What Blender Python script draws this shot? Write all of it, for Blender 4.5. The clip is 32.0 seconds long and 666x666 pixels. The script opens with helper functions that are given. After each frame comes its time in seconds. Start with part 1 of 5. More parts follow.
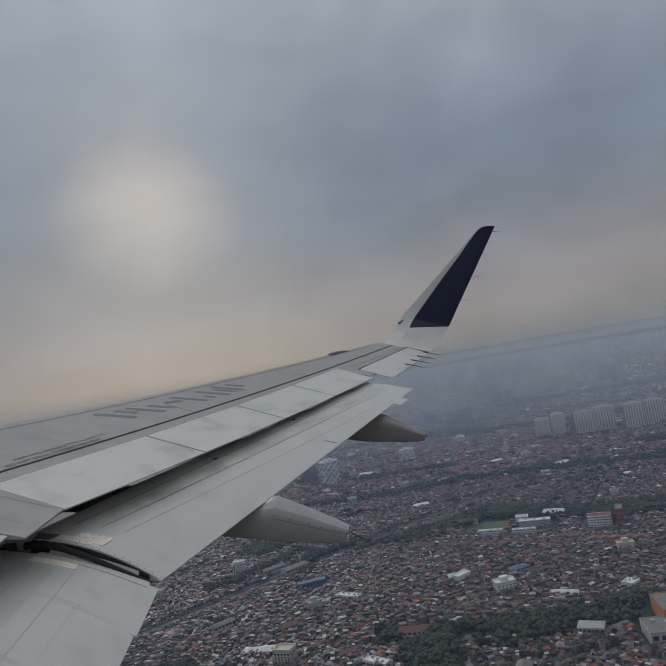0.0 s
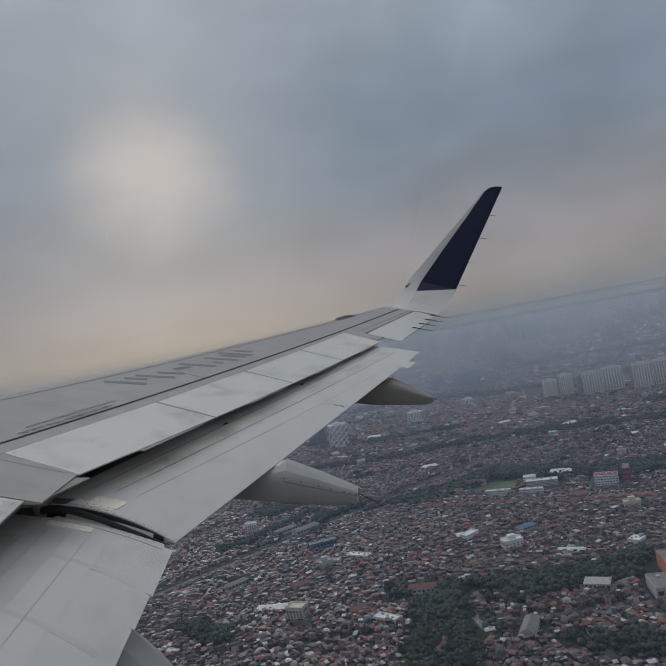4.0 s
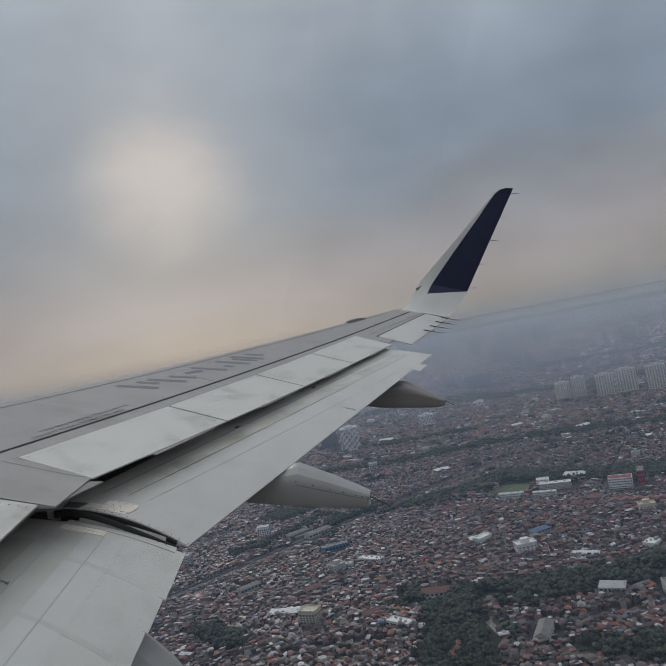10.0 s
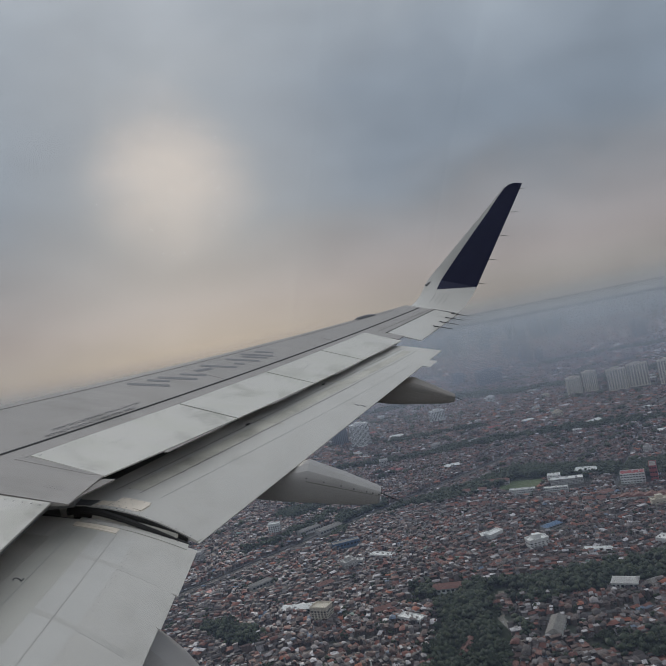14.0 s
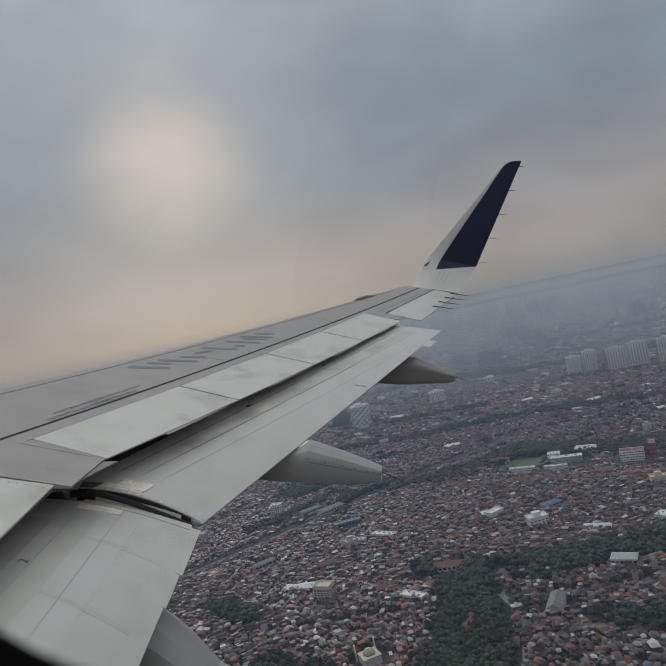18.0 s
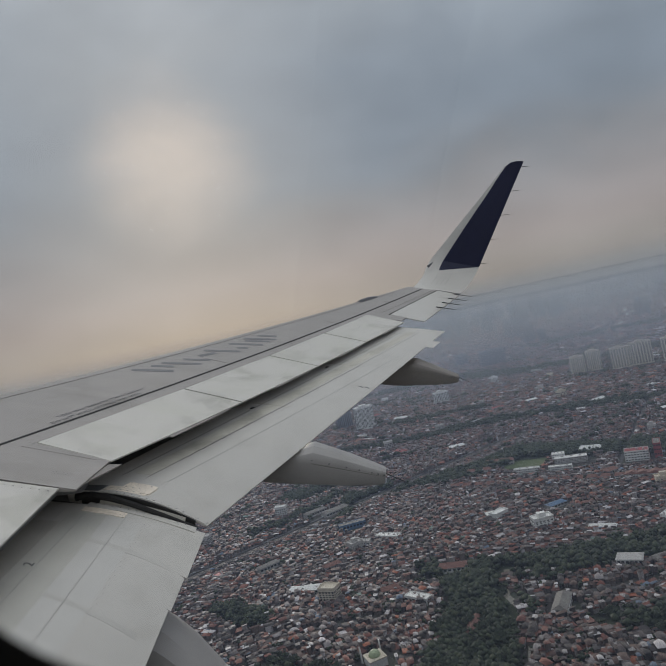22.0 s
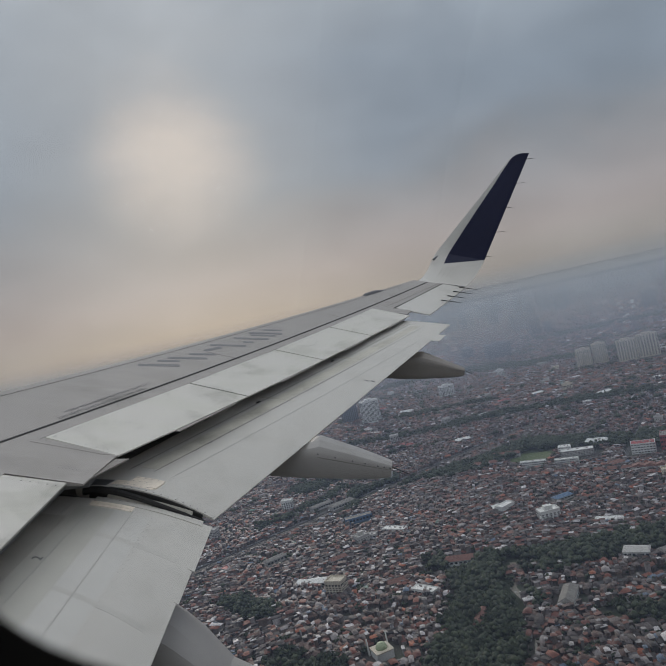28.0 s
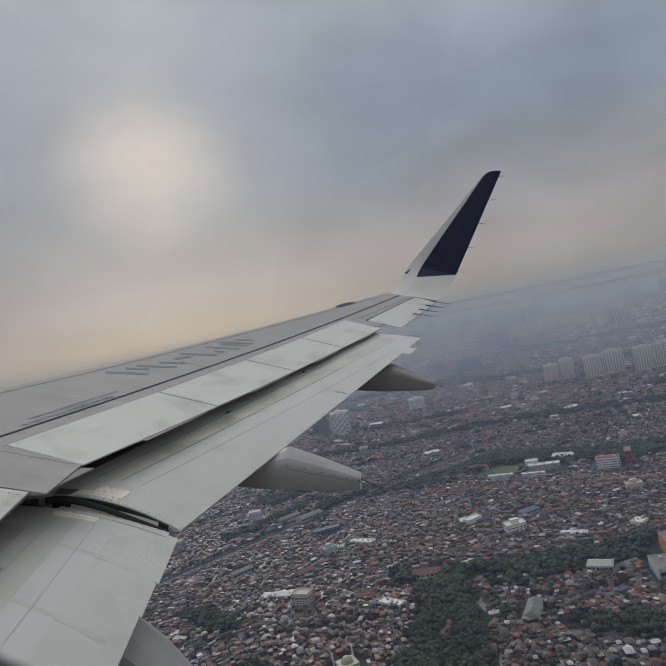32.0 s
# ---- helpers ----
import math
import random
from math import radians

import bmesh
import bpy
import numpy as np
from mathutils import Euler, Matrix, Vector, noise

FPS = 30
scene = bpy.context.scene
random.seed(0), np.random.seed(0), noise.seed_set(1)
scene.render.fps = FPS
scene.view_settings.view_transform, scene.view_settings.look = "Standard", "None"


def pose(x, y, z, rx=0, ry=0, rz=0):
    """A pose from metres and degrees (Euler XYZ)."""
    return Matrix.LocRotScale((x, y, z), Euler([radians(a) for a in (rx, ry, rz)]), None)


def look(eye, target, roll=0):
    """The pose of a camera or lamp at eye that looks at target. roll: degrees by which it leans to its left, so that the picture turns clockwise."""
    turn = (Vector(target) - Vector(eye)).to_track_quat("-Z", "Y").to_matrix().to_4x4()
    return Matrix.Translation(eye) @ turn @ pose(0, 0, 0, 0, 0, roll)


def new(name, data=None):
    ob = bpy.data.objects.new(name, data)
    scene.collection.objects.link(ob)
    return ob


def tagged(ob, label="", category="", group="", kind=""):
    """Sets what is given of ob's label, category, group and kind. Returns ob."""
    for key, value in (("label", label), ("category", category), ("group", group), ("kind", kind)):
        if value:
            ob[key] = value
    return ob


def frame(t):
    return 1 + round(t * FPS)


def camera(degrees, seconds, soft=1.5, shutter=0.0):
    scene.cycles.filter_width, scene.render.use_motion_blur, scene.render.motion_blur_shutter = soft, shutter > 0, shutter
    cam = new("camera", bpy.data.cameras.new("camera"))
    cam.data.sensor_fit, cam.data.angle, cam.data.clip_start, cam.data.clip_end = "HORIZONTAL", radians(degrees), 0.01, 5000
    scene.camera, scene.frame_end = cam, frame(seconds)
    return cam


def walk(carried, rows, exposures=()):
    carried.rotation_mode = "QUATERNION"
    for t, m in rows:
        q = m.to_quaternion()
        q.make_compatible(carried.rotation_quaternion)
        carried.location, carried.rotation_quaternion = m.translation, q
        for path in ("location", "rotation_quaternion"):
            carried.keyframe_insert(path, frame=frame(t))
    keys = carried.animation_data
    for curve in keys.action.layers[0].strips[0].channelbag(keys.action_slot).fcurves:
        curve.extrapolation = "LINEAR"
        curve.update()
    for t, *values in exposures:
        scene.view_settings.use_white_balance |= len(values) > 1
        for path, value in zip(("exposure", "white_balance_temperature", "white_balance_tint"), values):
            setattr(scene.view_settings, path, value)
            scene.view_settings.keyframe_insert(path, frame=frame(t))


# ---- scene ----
H = 300.0  # height of the eye above the town
cam = camera(54.12, 32.0, soft=0.9)
# a phone's small aperture, focused on the wing: only the window frame blurs
cam.data.dof.use_dof, cam.data.dof.focus_distance, cam.data.dof.aperture_fstop = True, 18.0, 7.0
walk(cam, [
    (0, pose(0.004, -0.002, 300.011, 93.25, 9.81, -2.92)),
    (0.5, pose(0.004, -0.002, 300.011, 92.79, 9.92, -2.80)),
    (1, pose(0.004, -0.002, 300.011, 92.05, 10.16, -2.47)),
    (1.5, pose(0.004, -0.002, 300.011, 91.45, 10.35, -2.10)),
    (2, pose(0.004, -0.002, 300.011, 90.83, 10.62, -1.95)),
    (2.5, pose(0.004, -0.002, 300.011, 90.51, 10.70, -1.91)),
    (3, pose(0.004, -0.002, 300.011, 90.50, 10.64, -2.04)),
    (3.5, pose(0.004, -0.002, 300.011, 90.37, 10.55, -2.21)),
    (5.5, pose(0.004, -0.002, 300.011, 90.15, 10.70, -2.28)),
    (6, pose(0.004, -0.002, 300.011, 90.19, 10.66, -2.16)),
    (6.5, pose(0.004, -0.002, 300.011, 89.87, 10.76, -2.16)),
    (7, pose(0.004, -0.002, 300.011, 89.89, 10.73, -2.09)),
    (7.5, pose(0.004, -0.002, 300.011, 90.14, 10.61, -2.00)),
    (8, pose(0.004, -0.002, 300.011, 90.18, 10.61, -1.80)),
    (8.5, pose(0.004, -0.002, 300.011, 90.51, 10.51, -1.71)),
    (9, pose(0.004, -0.002, 300.011, 90.66, 10.72, -1.55)),
    (9.5, pose(0.004, -0.002, 300.011, 90.70, 10.91, -1.44)),
    (10, pose(0.004, -0.002, 300.011, 90.71, 10.93, -1.27)),
    (10.5, pose(0.004, -0.002, 300.011, 90.87, 10.85, -1.17)),
    (11, pose(0.004, -0.002, 300.011, 90.94, 10.74, -1.02)),
    (11.5, pose(0.004, -0.002, 300.011, 90.87, 10.86, -0.95)),
    (12, pose(0.004, -0.002, 300.011, 90.65, 10.93, -0.83)),
    (12.5, pose(0.004, -0.002, 300.011, 90.67, 10.97, -0.73)),
    (13, pose(0.004, -0.002, 300.011, 90.84, 11.22, -0.62)),
    (13.5, pose(0.004, -0.002, 300.011, 90.84, 11.32, -0.55)),
    (14, pose(0.004, -0.002, 300.011, 90.59, 11.37, -0.42)),
    (14.5, pose(0.004, -0.002, 300.011, 90.16, 11.53, -0.31)),
    (15, pose(0.004, -0.002, 300.011, 89.73, 11.67, -0.26)),
    (15.5, pose(0.004, -0.002, 300.011, 89.39, 11.76, -0.30)),
    (17.5, pose(0.000, 0.000, 300.000, 89.29, 11.99, -0.54)),
    (18, pose(0.000, 0.000, 300.000, 88.98, 12.01, -0.46)),
    (18.5, pose(0.000, 0.000, 300.000, 88.65, 12.07, -0.44)),
    (19, pose(0.000, 0.000, 300.000, 88.50, 12.17, -0.45)),
    (19.5, pose(0.000, 0.000, 300.000, 88.55, 12.22, -0.41)),
    (20, pose(0.000, 0.000, 300.000, 88.80, 12.16, -0.38)),
    (20.5, pose(0.000, 0.000, 300.000, 89.08, 12.21, -0.37)),
    (21, pose(0.000, 0.000, 300.000, 89.28, 12.36, -0.26)),
    (21.5, pose(0.000, 0.000, 300.000, 89.32, 12.34, -0.25)),
    (22, pose(0.000, 0.000, 300.000, 89.18, 12.40, -0.18)),
    (22.5, pose(0.000, 0.000, 300.000, 88.99, 12.46, 0.00)),
    (23, pose(0.000, 0.000, 300.000, 88.90, 12.51, 0.13)),
    (23.5, pose(0.000, 0.000, 300.000, 88.88, 12.65, 0.27)),
    (24, pose(0.000, 0.000, 300.000, 88.67, 12.80, 0.40)),
    (24.5, pose(0.000, 0.000, 300.000, 88.67, 12.79, 0.51)),
    (25, pose(0.000, 0.000, 300.000, 88.76, 12.82, 0.51)),
    (25.5, pose(0.000, 0.000, 300.000, 88.63, 12.97, 0.50)),
    (27.5, pose(0.000, 0.000, 300.000, 88.30, 12.72, 0.42)),
    (28, pose(0.000, 0.000, 300.000, 88.75, 12.71, 0.30)),
    (28.5, pose(0.000, 0.000, 300.000, 88.99, 12.62, 0.15)),
    (29, pose(0.000, 0.000, 300.000, 88.88, 12.38, -0.16)),
    (29.5, pose(0.000, 0.000, 300.000, 88.86, 12.06, -0.60)),
    (30, pose(0.000, 0.000, 300.000, 88.95, 11.89, -1.12)),
    (30.5, pose(0.000, 0.000, 300.000, 88.84, 11.57, -1.39)),
    (31, pose(0.000, 0.000, 300.000, 88.65, 11.73, -1.54)),
    (31.5, pose(0.000, 0.000, 300.000, 88.98, 11.69, -1.71)),
    (32, pose(0.000, 0.000, 300.000, 89.21, 11.53, -2.21)),
], exposures=[(0, -0.20, 6150, 10), (3, -0.16, 6150, 10), (8, -0.02, 6200, 10), (15, 0.0, 6350, 10), (22, 0.0, 6450, 10), (32, 0.10, 6400, 10)])

# ---- sky, sun ----
SUN = Vector((-0.188, 0.945, 0.268)).normalized()
world = bpy.data.worlds.new("sky")
scene.world = world
world.use_nodes = True
wn, wl = world.node_tree.nodes, world.node_tree.links
wn.clear()


def wnode(kind, **values):
    n = wn.new(kind)
    for key, value in values.items():
        n.inputs[key.replace("_", " ")].default_value = value
    return n


def wmath(op, a, b=None, c=None, clamp=False):
    n = wn.new("ShaderNodeMath")
    n.operation, n.use_clamp = op, clamp
    for i, v in enumerate((a, b, c)):
        if v is None:
            continue
        if isinstance(v, (int, float)):
            n.inputs[i].default_value = v
        else:
            wl.new(v, n.inputs[i])
    return n.outputs[0]


def wmix(fac, a, b, mode="MIX"):
    n = wn.new("ShaderNodeMix")
    n.data_type, n.blend_type = "RGBA", mode
    for socket, v in ((n.inputs["Factor"], fac), (n.inputs["A"], a), (n.inputs["B"], b)):
        if isinstance(v, (int, float)):
            socket.default_value = v
        elif isinstance(v, tuple):
            socket.default_value = (*v, 1)
        else:
            wl.new(v, socket)
    return n.outputs["Result"]


def ramp_stops(ramp, stops):
    while len(ramp.elements) < len(stops):
        ramp.elements.new(0.5)
    for e, (at, col) in zip(ramp.elements, stops):
        e.position, e.color = at, (*col, 1)


coord = wn.new("ShaderNodeTexCoord")
split = wn.new("ShaderNodeSeparateXYZ")
wl.new(coord.outputs["Generated"], split.inputs[0])
flat = wn.new("ShaderNodeVectorMath")
flat.operation = "MULTIPLY"
flat.inputs[1].default_value = (2.6, 2.6, 5.0)
wl.new(coord.outputs["Generated"], flat.inputs[0])
big = wnode("ShaderNodeTexNoise", Scale=1.3, Detail=5.0, Roughness=0.5, Distortion=0.4)
wl.new(flat.outputs[0], big.inputs["Vector"])
fine = wnode("ShaderNodeTexNoise", Scale=2.4, Detail=4.0, Roughness=0.5, Distortion=0.2)
wl.new(flat.outputs[0], fine.inputs["Vector"])
lift = wn.new("ShaderNodeMapRange")
lift.interpolation_type = "SMOOTHSTEP"
lift.inputs["From Min"].default_value, lift.inputs["From Max"].default_value = 0.03, 0.22
lift.inputs["To Max"].default_value = 0.17
wl.new(split.outputs["Z"], lift.inputs["Value"])
height = wmath("ADD", split.outputs["Z"], wmath("MULTIPLY", wmath("SUBTRACT", big.outputs[0], 0.5), lift.outputs[0]))
veil = wn.new("ShaderNodeValToRGB")
veil.color_ramp.interpolation = "B_SPLINE"
wl.new(height, veil.inputs[0])
ramp_stops(veil.color_ramp, [(0.0, (0.285, 0.283, 0.282)), (0.045, (0.325, 0.306, 0.305)), (0.085, (0.388, 0.343, 0.344)),
                             (0.17, (0.275, 0.285, 0.305)), (0.25, (0.230, 0.273, 0.330)), (0.36, (0.295, 0.340, 0.397)),
                             (0.48, (0.42, 0.45, 0.485)), (0.70, (0.66, 0.70, 0.75)), (1.0, (1.15, 1.2, 1.27))])
puffs = wmath("MULTIPLY_ADD", wmath("SUBTRACT", fine.outputs[0], 0.5), 0.5, 1.0)
lum = wn.new("ShaderNodeCombineColor")
for i in range(3):
    wl.new(puffs, lum.inputs[i])
clouds = wmix(1.0, veil.outputs[0], lum.outputs[0], "MULTIPLY")
toward = wn.new("ShaderNodeVectorMath")
toward.operation = "DOT_PRODUCT"
toward.inputs[1].default_value = SUN
wl.new(coord.outputs["Generated"], toward.inputs[0])
spread = wmath("ADD", toward.outputs["Value"], wmath("MULTIPLY", wmath("SUBTRACT", big.outputs[0], 0.5), 0.014))


def glow(low, high):
    n = wn.new("ShaderNodeMapRange")
    n.interpolation_type = "SMOOTHERSTEP"
    n.inputs["From Min"].default_value, n.inputs["From Max"].default_value = low, high
    wl.new(spread, n.inputs["Value"])
    return n.outputs[0]


clouds = wmix(wmath("MULTIPLY", glow(0.945, 1.01), 0.35), clouds, (0.43, 0.435, 0.44))
clouds = wmix(wmath("MULTIPLY", glow(0.9875, 1.0125), 0.92), clouds, (0.90, 0.76, 0.645))
clear = wn.new("ShaderNodeTexSky")
clear.sky_type, clear.sun_disc = "NISHITA", False
clear.sun_elevation, clear.sun_rotation = math.asin(SUN.z), math.atan2(SUN.x, SUN.y)
clear_dim = wmix(1.0, clear.outputs[0], (0.06, 0.06, 0.06), "MULTIPLY")
above = wmix(0.94, clear_dim, clouds)
back = wnode("ShaderNodeBackground", Strength=1.0)
wl.new(above, back.inputs["Color"])
wl.new(back.outputs[0], wn.new("ShaderNodeOutputWorld").inputs["Surface"])

sun = new("sun", bpy.data.lights.new("sun", "SUN"))
sun.data.energy, sun.data.angle, sun.data.color = 1.1, radians(12), (1.0, 0.90, 0.78)
sun.matrix_world = look(SUN * 500, (0, 0, 0))


# ---- materials ----
def material(name, col, rough=0.6, metal=0.0, vary=0.25, size=1.0, stretch=(1, 1, 1), second=None, bump=0.0, random_stops=None,
             islands=True, space="Object", grime=0.0):
    """A surface with two scales of variation; random_stops picks a colour for each piece."""
    m = bpy.data.materials.new(name)
    m.use_nodes = True
    nodes, links = m.node_tree.nodes, m.node_tree.links
    bsdf = nodes["Principled BSDF"]
    bsdf.inputs["Metallic"].default_value = metal
    tc = nodes.new("ShaderNodeTexCoord")
    mp = nodes.new("ShaderNodeMapping")
    mp.inputs["Scale"].default_value = [1 / size * s for s in stretch]
    if space == "Object":
        links.new(tc.outputs["Object"], mp.inputs[0])
    else:
        links.new(nodes.new("ShaderNodeNewGeometry").outputs["Position"], mp.inputs[0])
    coarse, grain = nodes.new("ShaderNodeTexNoise"), nodes.new("ShaderNodeTexNoise")
    coarse.inputs["Scale"].default_value, grain.inputs["Scale"].default_value = 1.0, 9.0
    coarse.inputs["Detail"].default_value, grain.inputs["Detail"].default_value = 4, 6
    for n in (coarse, grain):
        links.new(mp.outputs[0], n.inputs["Vector"])
    if random_stops:
        pick = nodes.new("ShaderNodeValToRGB")
        pick.color_ramp.interpolation = "CONSTANT"
        ramp_stops(pick.color_ramp, random_stops)
        if islands:
            links.new(nodes.new("ShaderNodeNewGeometry").outputs["Random Per Island"], pick.inputs[0])
        else:
            links.new(nodes.new("ShaderNodeObjectInfo").outputs["Random"], pick.inputs[0])
        base = pick.outputs[0]
    else:
        rgb = nodes.new("ShaderNodeRGB")
        rgb.outputs[0].default_value = (*col, 1)
        base = rgb.outputs[0]
    if second:
        edge = nodes.new("ShaderNodeMapRange")
        edge.inputs["From Min"].default_value, edge.inputs["From Max"].default_value = 0.42, 0.62
        links.new(coarse.outputs[0], edge.inputs["Value"])
        mx = nodes.new("ShaderNodeMix")
        mx.data_type = "RGBA"
        links.new(edge.outputs[0], mx.inputs["Factor"])
        links.new(base, mx.inputs["A"])
        mx.inputs["B"].default_value = (*second, 1)
        base = mx.outputs["Result"]

    def calc(op, a, b):
        n = nodes.new("ShaderNodeMath")
        n.operation = op
        for i, v in enumerate((a, b)):
            if isinstance(v, (int, float)):
                n.inputs[i].default_value = v
            else:
                links.new(v, n.inputs[i])
        return n.outputs[0]

    both = calc("ADD", calc("MULTIPLY", calc("SUBTRACT", coarse.outputs[0], 0.5), 1.2), calc("SUBTRACT", grain.outputs[0], 0.5))
    factor = calc("ADD", calc("MULTIPLY", both, vary), 1.0)
    grey = nodes.new("ShaderNodeCombineColor")
    for i in range(3):
        links.new(factor, grey.inputs[i])
    mul = nodes.new("ShaderNodeMix")
    mul.data_type, mul.blend_type = "RGBA", "MULTIPLY"
    mul.inputs["Factor"].default_value = 1.0
    links.new(base, mul.inputs["A"])
    links.new(grey.outputs[0], mul.inputs["B"])
    final = mul.outputs["Result"]
    if grime:
        smudge = nodes.new("ShaderNodeTexNoise")
        smudge.inputs["Scale"].default_value, smudge.inputs["Detail"].default_value = 2.1, 10.0
        smudge.inputs["Roughness"].default_value = 0.66
        links.new(tc.outputs["Object"], smudge.inputs["Vector"])
        cut = nodes.new("ShaderNodeMapRange")
        cut.inputs["From Min"].default_value, cut.inputs["From Max"].default_value = 0.50, 0.74
        cut.inputs["To Max"].default_value = grime
        links.new(smudge.outputs[0], cut.inputs["Value"])
        dirty = nodes.new("ShaderNodeMix")
        dirty.data_type = "RGBA"
        links.new(cut.outputs[0], dirty.inputs["Factor"])
        links.new(final, dirty.inputs["A"])
        dirty.inputs["B"].default_value = (0.20, 0.19, 0.15, 1)
        final = dirty.outputs["Result"]
    links.new(final, bsdf.inputs["Base Color"])
    links.new(calc("ADD", calc("MULTIPLY", both, 0.15), rough), bsdf.inputs["Roughness"])
    if bump:
        b = nodes.new("ShaderNodeBump")
        b.inputs["Strength"].default_value, b.inputs["Distance"].default_value = bump, size * 0.03
        links.new(grain.outputs[0], b.inputs["Height"])
        links.new(b.outputs[0], bsdf.inputs["Normal"])
    return m


STREAK = (0.9, 5.0, 5.0)
M_SKIN = material("grey_wing_paint", (0.365, 0.338, 0.318), 0.5, vary=0.34, size=0.8, stretch=STREAK, grime=0.35)
M_SPOILER = material("pale_spoiler_paint", (0.665, 0.635, 0.585), 0.45, vary=0.24, size=0.7, stretch=(1.2, 3.0, 3.0), second=(0.60, 0.58, 0.52), grime=0.55)
M_FLAP = material("pale_flap_paint", (0.63, 0.605, 0.565), 0.42, vary=0.20, size=0.7, stretch=STREAK, second=(0.59, 0.565, 0.525), grime=0.25)
M_BAND = material("oil_stained_flap_band", (0.59, 0.56, 0.49), 0.5, vary=0.55, size=0.5, stretch=(1.6, 2.2, 3), grime=0.6)
M_FAIR_DIRTY = material("dirty_fairing_paint", (0.27, 0.245, 0.225), 0.5, vary=0.4, size=0.6, stretch=(0.6, 3, 3), grime=0.6)
M_FAIR = material("fairing_paint", (0.385, 0.37, 0.36), 0.45, vary=0.25, size=0.6, stretch=(0.6, 3, 3), grime=0.45)
M_NAVY = material("navy_paint", (0.019, 0.021, 0.052), 0.5, vary=0.3, size=0.5)
M_NAVY.node_tree.nodes["Principled BSDF"].inputs["Specular IOR Level"].default_value = 0.25
M_DARK = material("black_rubber", (0.015, 0.015, 0.016), 0.7, vary=0.4, size=0.2)
M_SEAM = material("sealant", (0.22, 0.21, 0.20), 0.7, vary=0.5, size=0.3)
M_PLATE = material("bare_metal_plate", (0.93, 0.83, 0.71), 0.5, vary=0.4, size=0.15, grime=0.35)
M_FRONT = material("darker_grimy_flap_paint", (0.49, 0.465, 0.42), 0.5, vary=0.3, size=0.6, stretch=STREAK, grime=0.4)
M_RIB = material("slightly_darker_flap_paint", (0.575, 0.553, 0.515), 0.45, vary=0.3, size=0.3)
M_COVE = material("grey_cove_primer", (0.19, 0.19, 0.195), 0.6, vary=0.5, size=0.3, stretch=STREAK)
M_FAINT = material("faint_seam", (0.40, 0.40, 0.39), 0.6, vary=0.5, size=0.3)
M_MARK = material("dark_grey_marking", (0.13, 0.13, 0.14), 0.6, vary=0.4, size=0.3)
M_LETTER = material("grey_marking", (0.19, 0.19, 0.20), 0.6, vary=0.3, size=0.3)
M_CABIN = material("cabin_lining", (0.035, 0.032, 0.028), 0.8, vary=0.2, size=0.2)
M_HULL = material("white_hull_paint", (0.7, 0.7, 0.7), 0.35, vary=0.1, size=1.5)
ROOFS = [(0.0, (0.074, 0.042, 0.034)), (0.12, (0.118, 0.048, 0.035)), (0.23, (0.030, 0.024, 0.023)), (0.34, (0.092, 0.060, 0.050)),
         (0.46, (0.165, 0.058, 0.039)), (0.55, (0.115, 0.042, 0.031)), (0.65, (0.130, 0.107, 0.104)), (0.71, (0.047, 0.039, 0.038)),
         (0.82, (0.104, 0.086, 0.083)), (0.895, (0.220, 0.200, 0.200)), (0.932, (0.521, 0.491, 0.496)), (0.955, (0.353, 0.336, 0.344)), (0.965, (0.260, 0.084, 0.044)),
         (0.988, (0.092, 0.128, 0.183)), (0.995, (0.118, 0.176, 0.150))]
SHEETS = [(0.0, (0.062, 0.045, 0.039)), (0.22, (0.028, 0.024, 0.024)), (0.40, (0.122, 0.050, 0.036)), (0.56, (0.140, 0.128, 0.125)), (0.74, (0.256, 0.242, 0.240)), (0.85, (0.440, 0.420, 0.422)),
          (0.92, (0.082, 0.062, 0.056)), (0.98, (0.084, 0.112, 0.154))]
WALLS = [(0.0, (0.170, 0.143, 0.130)), (0.3, (0.080, 0.070, 0.067)), (0.57, (0.300, 0.272, 0.264)), (0.74, (0.136, 0.100, 0.083)), (0.91, (0.500, 0.470, 0.475))]
M_ROOF = material("roof_tiles_and_sheets", (0.2, 0.1, 0.1), 0.75, vary=0.5, size=6.0, random_stops=ROOFS, space="World")
# haze painted into the colours: far blocks and far ground are paler than near ones
FAR_PALED = [(0.0, (0.30, 0.30, 0.31)), (0.4, (0.20, 0.20, 0.21)), (0.7, (0.42, 0.41, 0.41)), (0.9, (0.26, 0.22, 0.20))]
M_FAR = material("haze_paled_far_blocks", (0.3, 0.3, 0.3), 0.8, vary=0.4, size=40.0, random_stops=FAR_PALED, space="World")
M_FAR_GROUND = material("haze_paled_far_ground", (0.28, 0.28, 0.285), 0.9, vary=0.5, size=90.0, second=(0.20, 0.205, 0.20), space="World")
M_SHEET = material("annex_sheet_roofs", (0.2, 0.2, 0.2), 0.65, vary=0.5, size=3.0, random_stops=SHEETS, space="World")
M_WALL = material("rendered_walls", (0.3, 0.3, 0.3), 0.85, vary=0.5, size=5.0, random_stops=WALLS, space="World")
M_ROOF_ONE = material("roof_tiles_of_a_house", (0.2, 0.1, 0.1), 0.75, vary=0.5, size=5.0, random_stops=ROOFS, islands=False, space="World")
M_WALL_ONE = material("rendered_walls_of_a_house", (0.3, 0.3, 0.3), 0.85, vary=0.4, size=5.0, random_stops=WALLS, islands=False, space="World")
LEAVES = [(0.0, (0.022, 0.034, 0.016)), (0.3, (0.030, 0.044, 0.020)), (0.55, (0.018, 0.028, 0.015)), (0.8, (0.040, 0.052, 0.022))]
M_LEAF = material("foliage", (0.03, 0.045, 0.02), 0.8, vary=0.6, size=3.0, random_stops=LEAVES, space="World")
